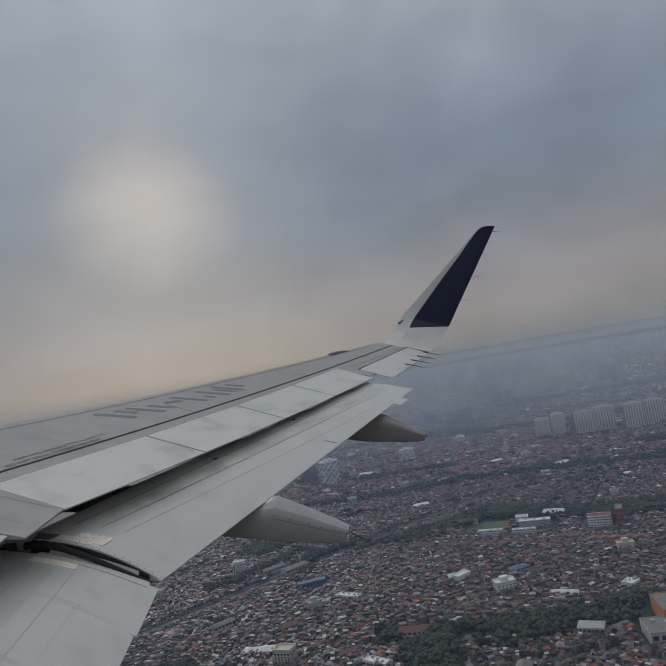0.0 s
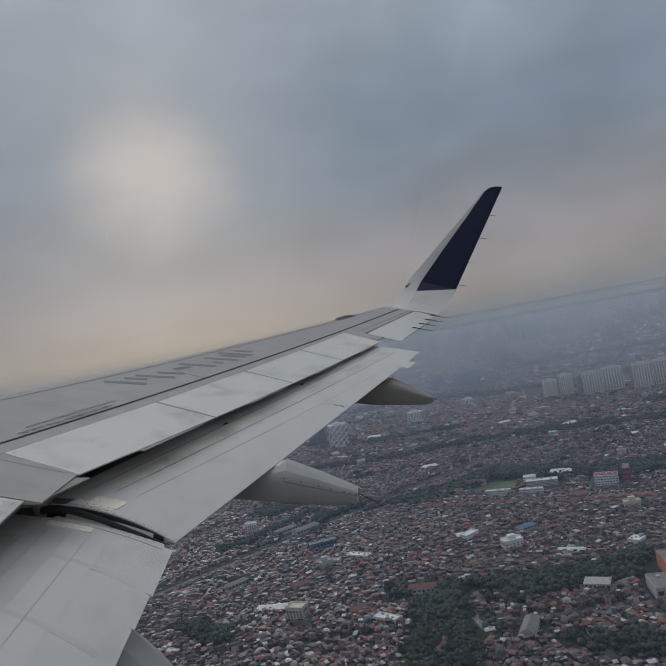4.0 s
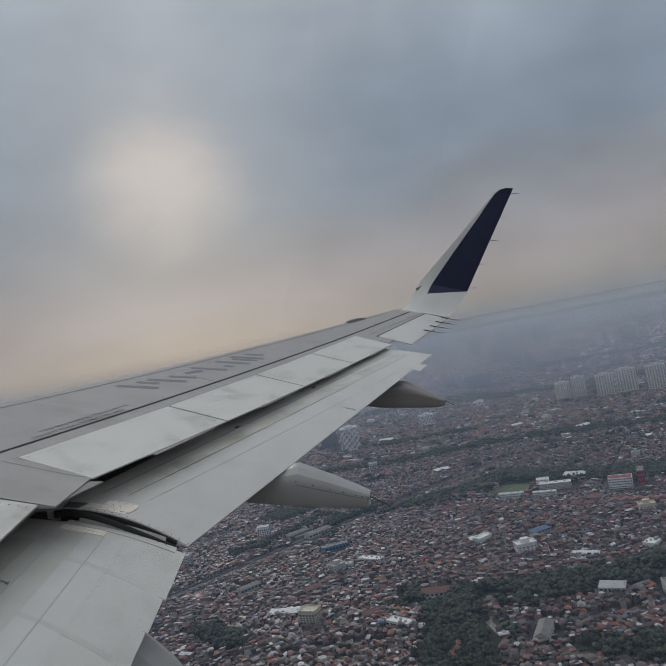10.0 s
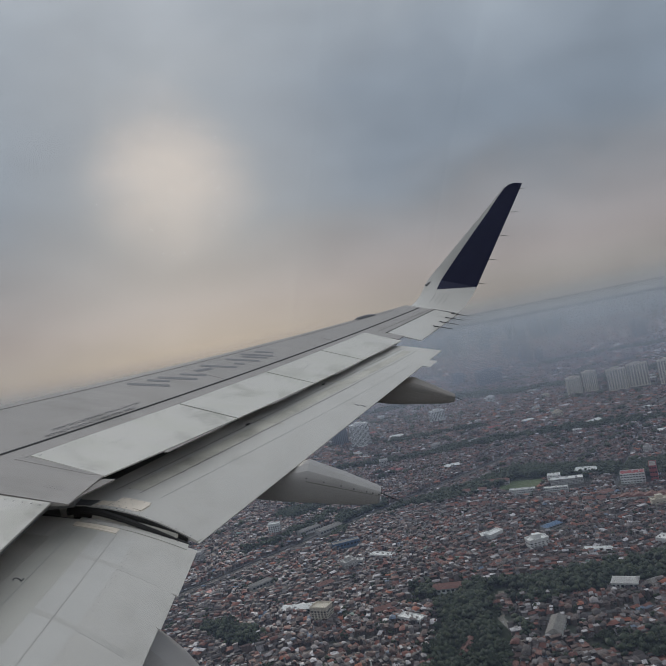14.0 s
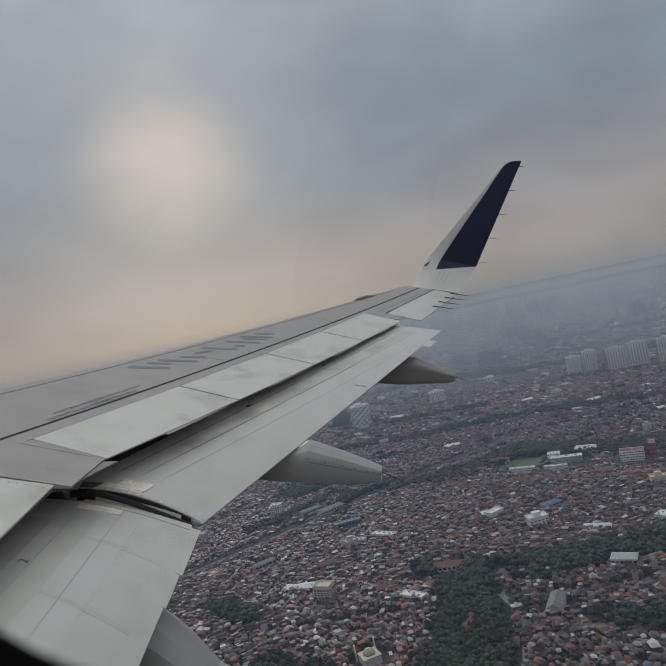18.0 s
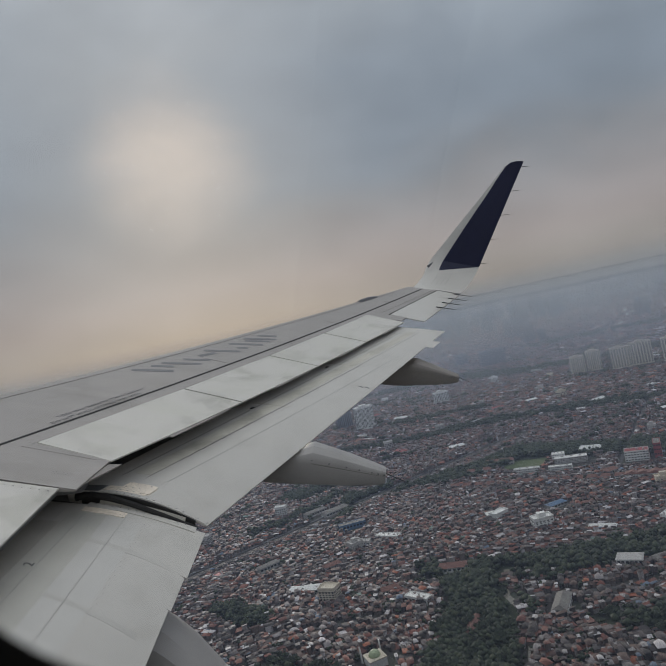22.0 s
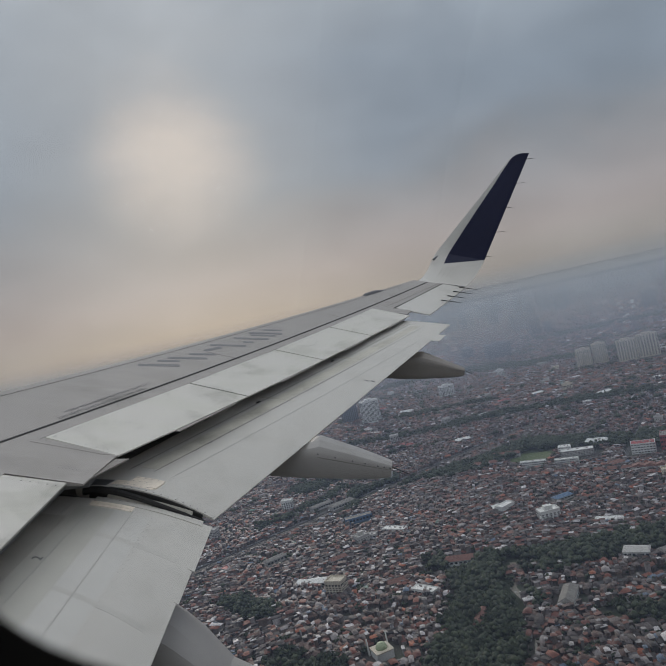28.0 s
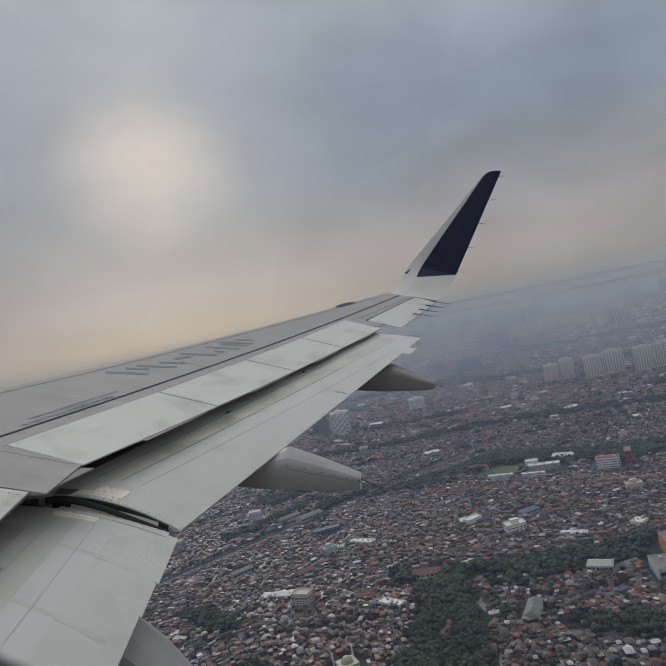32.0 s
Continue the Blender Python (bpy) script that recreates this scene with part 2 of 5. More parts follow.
M_BARK = material("bark", (0.09, 0.07, 0.05), 0.9, vary=0.4, size=0.6)
M_GROUND = material("town_ground", (0.040, 0.034, 0.030), 0.9, vary=0.6, size=45.0, second=(0.030, 0.037, 0.024), space="World")
M_GRASS = material("grass_pitch", (0.075, 0.10, 0.038), 0.9, vary=0.35, size=14.0, space="World")
M_UNDER = material("undergrowth", (0.026, 0.036, 0.018), 0.95, vary=0.6, size=8.0, space="World")
M_ROAD = material("asphalt", (0.075, 0.074, 0.074), 0.85, vary=0.35, size=10.0, space="World")
M_BALLAST = material("track_ballast", (0.10, 0.09, 0.082), 0.95, vary=0.5, size=5.0, space="World")
M_RAIL = material("worn_steel", (0.16, 0.145, 0.135), 0.6, metal=0.3, vary=0.3, size=3.0)
M_CONC = material("pale_concrete", (0.42, 0.41, 0.39), 0.85, vary=0.3, size=12.0, space="World")
M_WHITE = material("white_render", (0.66, 0.66, 0.64), 0.8, vary=0.2, size=12.0, space="World")
M_TAN = material("tan_render", (0.52, 0.47, 0.38), 0.85, vary=0.25, size=12.0, space="World")
M_SLATE = material("blue_grey_cladding", (0.11, 0.125, 0.15), 0.5, vary=0.25, size=14.0, space="World")
M_WINDOW = material("dark_window_glass", (0.03, 0.036, 0.045), 0.15, vary=0.3, size=4.0, space="World")
M_RED = material("red_sheet_roof", (0.24, 0.045, 0.045), 0.6, vary=0.3, size=9.0, space="World")
M_TERRA = material("terracotta_roof", (0.165, 0.082, 0.064), 0.8, vary=0.35, size=8.0, space="World")
M_ORANGE = material("orange_render", (0.42, 0.17, 0.06), 0.8, vary=0.25, size=10.0, space="World")
M_BLUE = material("blue_sheet_roof", (0.07, 0.13, 0.22), 0.5, vary=0.25, size=9.0, space="World")
M_GREY_ROOF = material("weathered_flat_roof", (0.19, 0.18, 0.165), 0.9, vary=0.6, size=11.0, space="World")
M_RIVER = material("silty_water", (0.20, 0.185, 0.15), 0.25, vary=0.2, size=20.0, space="World")


def haze(name, density, thin=False):
    """Painted haze for a sheet that throws the low sky back: opacity and tint grow towards the horizon, thinning out
    above it.
    """
    m = bpy.data.materials.new(name)
    m.use_nodes = True
    nodes, links = m.node_tree.nodes, m.node_tree.links
    nodes.clear()

    def calc(op, a, b=0.0):
        n = nodes.new("ShaderNodeMath")
        n.operation = op
        for i, v in enumerate((a, b)):
            if isinstance(v, (int, float)):
                n.inputs[i].default_value = v
            else:
                links.new(v, n.inputs[i])
        return n.outputs[0]

    def ease(value, low, high):
        n = nodes.new("ShaderNodeMapRange")
        n.interpolation_type = "SMOOTHSTEP"
        n.inputs["From Min"].default_value, n.inputs["From Max"].default_value = low, high
        links.new(value, n.inputs["Value"])
        return n.outputs[0]

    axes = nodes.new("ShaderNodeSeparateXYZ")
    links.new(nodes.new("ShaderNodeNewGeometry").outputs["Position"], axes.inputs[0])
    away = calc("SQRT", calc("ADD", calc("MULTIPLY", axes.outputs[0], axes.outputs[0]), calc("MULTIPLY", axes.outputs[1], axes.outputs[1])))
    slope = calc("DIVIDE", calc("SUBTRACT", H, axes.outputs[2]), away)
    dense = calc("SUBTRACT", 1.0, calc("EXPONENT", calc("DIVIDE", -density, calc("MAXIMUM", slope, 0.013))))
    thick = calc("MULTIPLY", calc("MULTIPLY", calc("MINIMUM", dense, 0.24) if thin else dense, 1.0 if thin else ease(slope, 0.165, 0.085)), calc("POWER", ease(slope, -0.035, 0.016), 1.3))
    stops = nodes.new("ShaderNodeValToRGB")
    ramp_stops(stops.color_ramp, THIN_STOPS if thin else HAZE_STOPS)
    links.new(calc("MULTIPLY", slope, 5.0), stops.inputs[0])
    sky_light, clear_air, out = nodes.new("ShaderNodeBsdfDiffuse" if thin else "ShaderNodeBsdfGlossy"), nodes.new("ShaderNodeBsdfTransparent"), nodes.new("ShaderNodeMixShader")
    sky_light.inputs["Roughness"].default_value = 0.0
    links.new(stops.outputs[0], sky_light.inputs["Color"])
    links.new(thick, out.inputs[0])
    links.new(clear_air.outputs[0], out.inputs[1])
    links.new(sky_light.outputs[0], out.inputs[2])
    links.new(out.outputs[0], nodes.new("ShaderNodeOutputMaterial").inputs["Surface"])
    return m


# painted haze tints, from the horizon down to steeper slopes
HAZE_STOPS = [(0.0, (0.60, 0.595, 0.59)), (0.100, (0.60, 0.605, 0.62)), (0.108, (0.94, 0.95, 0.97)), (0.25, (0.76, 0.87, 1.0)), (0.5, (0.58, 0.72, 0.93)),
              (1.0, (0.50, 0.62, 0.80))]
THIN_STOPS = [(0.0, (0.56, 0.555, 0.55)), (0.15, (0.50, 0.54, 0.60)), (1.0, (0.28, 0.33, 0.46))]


def pane(name):
    m = bpy.data.materials.new(name)
    m.use_nodes = True
    nodes, links = m.node_tree.nodes, m.node_tree.links
    nodes.clear()
    mix, clear_, gloss = nodes.new("ShaderNodeMixShader"), nodes.new("ShaderNodeBsdfTransparent"), nodes.new("ShaderNodeBsdfGlossy")
    clear_.inputs["Color"].default_value = (0.97, 0.975, 0.975, 1)
    gloss.inputs["Roughness"].default_value = 0.02
    mix.inputs[0].default_value = 0.02
    links.new(clear_.outputs[0], mix.inputs[1])
    links.new(gloss.outputs[0], mix.inputs[2])
    links.new(mix.outputs[0], nodes.new("ShaderNodeOutputMaterial").inputs["Surface"])
    return m


# ---- mesh helpers ----
def mesh(name, verts, faces, mat, smooth=False):
    me = bpy.data.meshes.new(name)
    me.from_pydata([tuple(v) for v in verts], [], faces)
    me.materials.append(mat)
    if smooth:
        me.polygons.foreach_set("use_smooth", [True] * len(me.polygons))
    me.update()
    return me


def put(name, me, parent=None, label=""):
    ob = new(name, me)
    ob.parent = parent
    return tagged(ob, label)


def fix_normals(me):
    bm = bmesh.new()
    bm.from_mesh(me)
    bmesh.ops.remove_doubles(bm, verts=bm.verts, dist=1e-5)
    bmesh.ops.recalc_face_normals(bm, faces=bm.faces)
    bm.to_mesh(me)
    bm.free()
    return me


def loft(rings, closed=True, caps=True):
    """Skin over rings of points that all have the same number."""
    n = len(rings[0])
    verts = [p for ring in rings for p in ring]
    faces = []
    for i in range(len(rings) - 1):
        for j in range(n if closed else n - 1):
            k = (j + 1) % n
            faces.append((i * n + j, i * n + k, (i + 1) * n + k, (i + 1) * n + j))
    if caps and closed:
        faces.append(tuple(range(n))[::-1])
        faces.append(tuple((len(rings) - 1) * n + j for j in range(n)))
    return verts, faces


def slab(points, depth):
    """A plate from its top outline, depth metres thick downward, with a small chamfer."""
    pts = [Vector(p) for p in points]
    mid = sum(pts, Vector()) / len(pts)
    n = (pts[1] - pts[0]).cross(pts[2] - pts[0]).normalized()
    if n.z < 0:
        n = -n
    cut = min(0.006, depth * 0.3)
    rings = [[p + (mid - p).normalized() * cut for p in pts], [p - n * cut for p in pts], [p - n * depth for p in pts]]
    return loft(rings)


def box(x0, x1, y0, y1, z0, z1):
    v = [(x, y, z) for z in (z0, z1) for y in (y0, y1) for x in (x0, x1)]
    return v, [(0, 2, 3, 1), (4, 5, 7, 6), (0, 1, 5, 4), (2, 6, 7, 3), (0, 4, 6, 2), (1, 3, 7, 5)]


def rod(a, b, r0, r1, sides=6):
    a, b = Vector(a), Vector(b)
    d = (b - a).normalized()
    u = d.orthogonal().normalized()
    w = d.cross(u)
    ring = lambda c, r: [c + (u * math.cos(2 * math.pi * i / sides) + w * math.sin(2 * math.pi * i / sides)) * r for i in range(sides)]
    return loft([ring(a, r0), ring(b, r1)])


def merged(*shapes):
    verts, faces = [], []
    for v, f in shapes:
        base = len(verts)
        verts += list(v)
        faces += [tuple(i + base for i in face) for face in f]
    return verts, faces


def part(name, shape, mat, parent, label="", smooth=False):
    return put(name, fix_normals(mesh(name, *shape, mat, smooth)), parent, label)


# ---- the airliner: x aft, y along the wing, z up, in its own frame ----
airliner = new("airliner")
airliner.matrix_world = pose(-7.383, -0.566, 299.752, 8.626, 19.788, -2.217)
tagged(airliner, "grey and white jet airliner wing with navy winglet, flaps lowered", "aeroplane")


def top(y):
    return 0.02592 * (y - 1.98) + 0.00459 * (y - 1.98) ** 2


def lead(y):
    d = max(y - 8.0, -3.0)
    return 0.5455 * (y - 1.98) + 0.092 + 0.0186 * d + 0.00214 * d * d


def chord(y):
    return 3.10 - 0.1649 * (y - 6.4) if y > 6.05 else 4.72 - 0.5455 * (y - 1.98)


def spoiler_front(y):
    return 4.12 + 0.456 * (y - 6.73)


def spoiler_back(y):
    return 4.86 + 0.4465 * (y - 6.57)


def aileron_front(y):
    return 7.45 + 0.457 * (y - 13.35)


def wing_back(y):
    return 8.10 + 0.387 * (y - 13.25)


UPPER = ((0.0, -0.034), (0.001, -0.018), (0.003, -0.006), (0.006, -0.0009), (0.03, -0.0002), (0.16, 0.0))
LOWER = ((0.006, -0.045), (0.03, -0.062), (0.10, -0.088), (0.25, -0.108), (0.5, -0.10))


def wing_ring(y, rear):
    c, x0, z = chord(y), lead(y), top(y)
    up = [(x0 + f * c, y, z + g * c) for f, g in UPPER]
    mid = up[-1][0]
    up += [(mid + (rear - mid) * k, y, z) for k in (0.33, 0.66, 1.0)]
    low = [(x0 + f * c, y, z + g * c) for f, g in LOWER if x0 + f * c < rear - 0.1]
    while len(low) < len(LOWER):
        low.append(((low[-1][0] + rear) / 2, y, z - 0.1 * c))
    return up[::-1] + low + [(rear, y, z - 0.016)]


def wing_strip(y0, y1, n, rear):
    return loft([wing_ring(y0 + (y1 - y0) * i / n, rear(y0 + (y1 - y0) * i / n)) for i in range(n + 1)])


def smooth_part(name, shape, mat, parent, label="", angle=32):
    ob = part(name, shape, mat, parent, label, True)
    ob.data.set_sharp_from_angle(angle=radians(angle))
    return ob


skin = smooth_part("wing_skin", merged(
    wing_strip(1.50, 6.045, 10, lambda y: 4.15),
    wing_strip(6.045, 6.655, 3, lambda y: 4.80 + 0.10 * (y - 6.045)),
    wing_strip(6.655, 13.04, 16, spoiler_front),
    wing_strip(13.04, 13.33, 2, lambda y: wing_back(y) - 0.35),
    wing_strip(13.33, 15.76, 8, aileron_front)), M_SKIN, airliner, "mid-grey painted upper wing skin")


def on_top(x, y, lift=0.004):
    return (x, y, top(y) + lift)


def top_strip(name, line, width, parent, mat=M_SEAM, lift=0.003, n=24, label=""):
    """A thin strip laid on the upper skin along line(k), k from 0 to 1."""
    pts = [line(i / n) for i in range(n + 1)]
    rings = []
    for x, y in pts:
        rings.append([(x - width / 2, y, top(y) + lift), (x + width / 2, y, top(y) + lift),
                      (x + width / 2, y, top(y) - 0.004), (x - width / 2, y, top(y) - 0.004)])
    return part(name, loft(rings), mat, parent, label)


def spar_x(y):
    d = y - 6.57
    return 3.831 + 0.457 * d + 0.0023 * d * d


top_strip("spar_seam", lambda k: (spar_x(1.6 + 14.1 * k), 1.6 + 14.1 * k), 0.034, skin, M_DARK, label="dark seam along the rear spar")
top_strip("hinge_seam", lambda k: (spoiler_front(6.7 + 6.3 * k) - 0.012, 6.7 + 6.3 * k), 0.014, skin, M_SEAM)
for y in (9.75, 12.4, 14.3):
    top_strip("panel_seam", lambda k: (lead(y) + 0.19 * chord(y) + (spar_x(y) - lead(y) - 0.19 * chord(y)) * k, y - 0.1 * k), 0.01, skin, M_SEAM, n=6)
top_strip("slat_seam", lambda k: (lead(3.0 + 12.2 * k) + 0.05 * chord(3.0 + 12.2 * k), 3.0 + 12.2 * k), 0.008, skin, M_SEAM)


def rivets(spots, parent, r=0.0055, mat=M_MARK):
    shapes = []
    for x, y, z in spots:
        ring = [(x + r * math.cos(a * math.pi / 3), y + r * math.sin(a * math.pi / 3), z + 0.0015) for a in range(6)]
        foot = [(x + 1.2 * r * math.cos(a * math.pi / 3), y + 1.2 * r * math.sin(a * math.pi / 3), z - 0.002) for a in range(6)]
        shapes.append(loft([ring, foot]))
    return tagged(part("rivets", merged(*shapes), mat, parent), kind="stuff")


SPOILER_ENDS = (6.655, 8.47, 10.11, 11.56, 13.05)
# the hinge ends of the panels lie a little farther out than their rear ends
for i in range(4):
    y0, y1 = SPOILER_ENDS[i] + 0.012, SPOILER_ENDS[i + 1] - 0.012
    outline = []
    for y, shift in ((y0, 0.07), (y1, 0.07)):
        outline.append((spoiler_front(y + shift) + 0.006, y + shift, top(y + shift) + 0.012))
    for k in range(7):
        y = y1 + (y0 - y1) * k / 6 - 0.075
        outline.append((spoiler_back(y), y, top(y) + 0.004))
    sp = part("spoiler", slab(outline, 0.014), M_SPOILER, airliner, "off-white riveted spoiler panel")
    spots = []
    for k in range(15):
        y = y0 + 0.12 + (y1 - y0 - 0.2) * k / 14
        spots.append((spoiler_front(y) + 0.06, y, top(y) + 0.014))
    for k in range(1, 7):
        for y, side in ((y0, 0.05), (y1, -0.07)):
            x = spoiler_front(y) + (spoiler_back(y) - spoiler_front(y)) * k / 7.5
            yy = y + side + 0.07 - 0.145 * k / 7.5
            spots.append((x, yy, top(yy) + 0.013 - 0.008 * k / 7.5))
    ym = y0 + (y1 - y0) * 0.45
    for k in range(22):
        a = math.pi * (0.1 + 1.8 * k / 21)
        rr = 0.17 if k % 2 else 0.21
        yy = ym + rr * 1.2 * math.cos(a)
        spots.append((spoiler_front(ym) + 0.17 + rr * 0.6 * math.sin(a), yy, top(yy) + 0.013))
    rivets(spots, sp)
    edge = [(spoiler_back(y0 - 0.075) - 0.03 + (spoiler_back(y1 - 0.075) - spoiler_back(y0 - 0.075)) * k / 6, y0 - 0.075 + (y1 - y0) * k / 6) for k in range(7)]
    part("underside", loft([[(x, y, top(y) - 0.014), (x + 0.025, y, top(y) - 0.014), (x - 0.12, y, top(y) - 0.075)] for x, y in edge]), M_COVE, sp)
    lip = [(spoiler_back(y) - 0.03, spoiler_back(y) + (0.045 if i == 0 else 0.02) * (1 - (y - y0) / (y1 - y0)) * 1.3, y) for y in (y0 + (y1 - y0) * (0.34 + 0.10 * k) for k in range(6))]
    part("lip", loft([[(a, y, top(y) - 0.002), (b, y, top(y) - 0.006), (b, y, top(y) - 0.016), (a, y, top(y) - 0.013)] for a, b, y in lip]), M_SKIN, sp, "grey rear lip under the panel")
# inboard spoiler, cut square to the fuselage
outline = [(4.165, 1.62, top(1.62) + 0.012), (4.165, 6.0, top(6.0) + 0.012), (4.675, 6.02, top(6.02) + 0.006), (4.69, 3.9, top(3.9) + 0.006), (4.70, 1.62, top(1.62) + 0.006)]
inner_spoiler = part("spoiler", slab(outline, 0.016), M_SPOILER, airliner, "off-white inboard spoiler panel with dark stains")
rivets([(4.22, 6.0 - 0.17 * k, top(6.0 - 0.17 * k) + 0.013) for k in range(1, 16)] + [(4.2 + 0.07 * k, 5.95, top(5.95) + 0.012) for k in range(1, 7)], inner_spoiler)
rivets([(3.72 + 0.05 * k, 6.86 - 0.02 * k, top(6.8) + 0.003) for k in range(12)] + [(4.5 + 0.03 * (k % 6), 6.25 + 0.035 * (k // 6), top(6.25) + 0.003) for k in range(12)]
       + [(spar_x(y) + 0.07, y, top(y) + 0.001) for y in [6.9 + 0.16 * k for k in range(38)]], skin, 0.0035)

# aileron and the fixed edge beside it
outline = [(aileron_front(13.36) + 0.012, 13.36, top(13.36) + 0.004), (aileron_front(15.74) + 0.012, 15.74, top(15.74) + 0.004), (wing_back(15.66), 15.66, top(15.66) - 0.01),
           (wing_back(14.5), 14.5, top(14.5) - 0.015), (wing_back(13.27), 13.27, top(13.27) - 0.02)]
aileron = part("aileron", slab(outline, 0.018), M_FLAP, airliner, "off-white aileron with brown streaks")
top_strip("hinge_seam", lambda k: (aileron_front(13.36 + 2.4 * k), 13.36 + 2.4 * k), 0.03, aileron, M_DARK, 0.007)
top_strip("end_seam", lambda k: (8.54 + 0.52 * k, 15.76 - 0.05 * k), 0.02, aileron, M_DARK, 0.004, 4)
top_strip("panel_seam", lambda k: (spar_x(13.4 + 2.4 * k) + 0.24, 13.4 + 2.4 * k), 0.01, skin, M_SEAM, n=8)
for k in range(4):
    y = 14.35 + 0.42 * k
    part("static_wick", rod((wing_back(y) - 0.12, y, top(y) + 0.004), (wing_back(y) + 0.28, y - 0.02, top(y) + 0.0), 0.011, 0.005), M_DARK, aileron, "thin black static wick")


# ---- flaps ----
def outer_flap_at(y, s, lift=0.0):
    k = (y - 6.62) / 6.28
    x0, z0 = 4.52 + 2.93 * k, -0.125 + 0.86 * k
    x1, z1 = 5.762 + 2.689 * k, -0.276 + 1.055 * k
    crown = 0.035 * (1 - k) + 0.02
    return (x0 + (x1 - x0) * s, y, z0 + (z1 - z0) * max(0.0, s) ** 2.0 + crown * math.sin(math.pi * min(1, s)) + lift)


def inner_flap_at(y, s, lift=0.0):
    d = y - 6.5
    x0, z0 = 4.50, -0.203 + 0.009 * d
    x1, z1 = 5.73 - 0.004 * d, -0.310 + 0.175 * d
    return (x0 + (x1 - x0) * s, y, z0 + (z1 - z0) * max(0.0, s) ** 1.8 + 0.028 * math.sin(math.pi * min(1, s)) + lift)


def flap_shape(at, y0, y1, n, s0=0.0, s1=1.0, thick=0.13):
    rings = []
    for i in range(n + 1):
        y = y0 + (y1 - y0) * i / n
        s_ = [s0 + (s1 - s0) * j / 14 for j in range(15)]
        up = [at(y, s) for s in s_]
        low = [at(y, s, -thick * (1.02 - s) - 0.008) for s in s_[::-1]]
        nose = [at(y, s0 - 0.03, -0.04), ] if s0 <= 0 else []
        rings.append(up + low + nose)
    return loft(rings)


outer_flap = smooth_part("outer_flap", flap_shape(outer_flap_at, 6.62, 12.9, 20), M_FLAP, airliner, "pale grey outer flap, lowered, with oil-stained band")
inner_flap = smooth_part("inner_flap", flap_shape(inner_flap_at, 1.6, 6.545, 16, -0.2), M_FLAP, airliner, "pale grey inner flap, lowered, with faint panel tints")


def flap_strip(name, at, y0, y1, s0, s1, mat, parent, lift=0.003, n=12, label="", slant=0.0):
    rings = []
    for i in range(n + 1):
        k = i / n
        y = y0 + (y1 - y0) * k
        a, b = s0 + slant * k, s1 + slant * k
        m = 1 if b - a < 0.03 else 16
        up = [at(y, a + (b - a) * j / m, lift) for j in range(m + 1)]
        rings.append(up + [at(y, b, -0.004), at(y, a, -0.004)])
    return part(name, loft(rings), mat, parent, label)


flap_strip("stained_band", outer_flap_at, 7.0, 12.6, 0.20, 0.34, M_BAND, outer_flap, 0.0015, label="beige oil-stained band", slant=0.24)
flap_strip("seam", outer_flap_at, 6.95, 12.7, 0.335, 0.340, M_SEAM, outer_flap, 0.002, slant=0.30)
flap_strip("seam", outer_flap_at, 6.95, 12.7, 0.145, 0.150, M_SEAM, outer_flap, 0.002, slant=0.22)
flap_strip("seam", outer_flap_at, 6.95, 11.8, 0.50, 0.504, M_FAINT, outer_flap, 0.002, slant=0.34)
for k in range(58):
    y = 7.35 + 0.058 * k + 0.02 * math.sin(k * 2.3)
    s_at = 0.345 + 0.0525 * (y - 7.0)
    if k % 9 != 3 and not 28 < k < 33:
        flap_strip("hinge_mark", outer_flap_at, y, y + 0.016 + 0.008 * (k % 3), s_at, s_at + 0.006 + 0.004 * (k % 2), M_LETTER, outer_flap, 0.003, 1)
for y in (8.9, 10.6):
    flap_strip("rib_seam", outer_flap_at, y, y + 0.03, 0.12, 0.50, M_BAND, outer_flap, 0.003, 1, slant=0.0)
for y in (9.02, 10.7):
    flap_strip("latch", outer_flap_at, y - 0.3, y - 0.25, 0.19, 0.215, M_DARK, outer_flap, 0.01, 1, "small black latch")
for y, s in ((9.95, 0.83), (9.98, 0.90)):
    flap_strip("scuff", outer_flap_at, y, y + 0.02, s, s + 0.05, M_MARK, outer_flap, 0.004, 1)
# square tabs at the end of the flap
flap_strip("flap_tab", outer_flap_at, 11.95, 12.28, 0.97, 1.13, M_FLAP, outer_flap, 0.003, 2)
# inner flap: tinted bays, seams, rivet rows, numeral
M_BAY = material("cooler_flap_paint", (0.615, 0.597, 0.563), 0.40, vary=0.16, size=0.6, stretch=STREAK)
M_WARM = material("warm_flap_paint", (0.555, 0.538, 0.488), 0.42, vary=0.2, size=0.6, stretch=STREAK)
flap_strip("warm_bay", inner_flap_at, 2.0, 6.40, 0.095, 0.192, M_WARM, inner_flap, 0.0012)
flap_strip("warm_bay", inner_flap_at, 2.0, 6.40, 0.202, 0.355, M_WARM, inner_flap, 0.0012)
# the front bay is a darker strip along the flap's front
flap_strip("front_bay", inner_flap_at, 2.0, 6.20, -0.12, 0.088, M_FRONT, inner_flap, 0.0012)
flap_strip("cool_bay", inner_flap_at, 2.0, 6.40, 0.485, 0.61, M_BAY, inner_flap, 0.0012)
flap_strip("cool_bay", inner_flap_at, 2.0, 6.40, 0.36, 0.47, M_BAY, inner_flap, 0.0012)
# two chordwise bands a little darker than the flap around them
for y in (5.25, 5.98):
    flap_strip("rib_line", inner_flap_at, y, y + 0.05, 0.36, 0.90, M_RIB, inner_flap, 0.0015, 1)
for s in (0.035, 0.196, 0.475):
    flap_strip("seam", inner_flap_at, 2.0, 6.44, s, s + 0.0032, M_FAINT, inner_flap, 0.002)
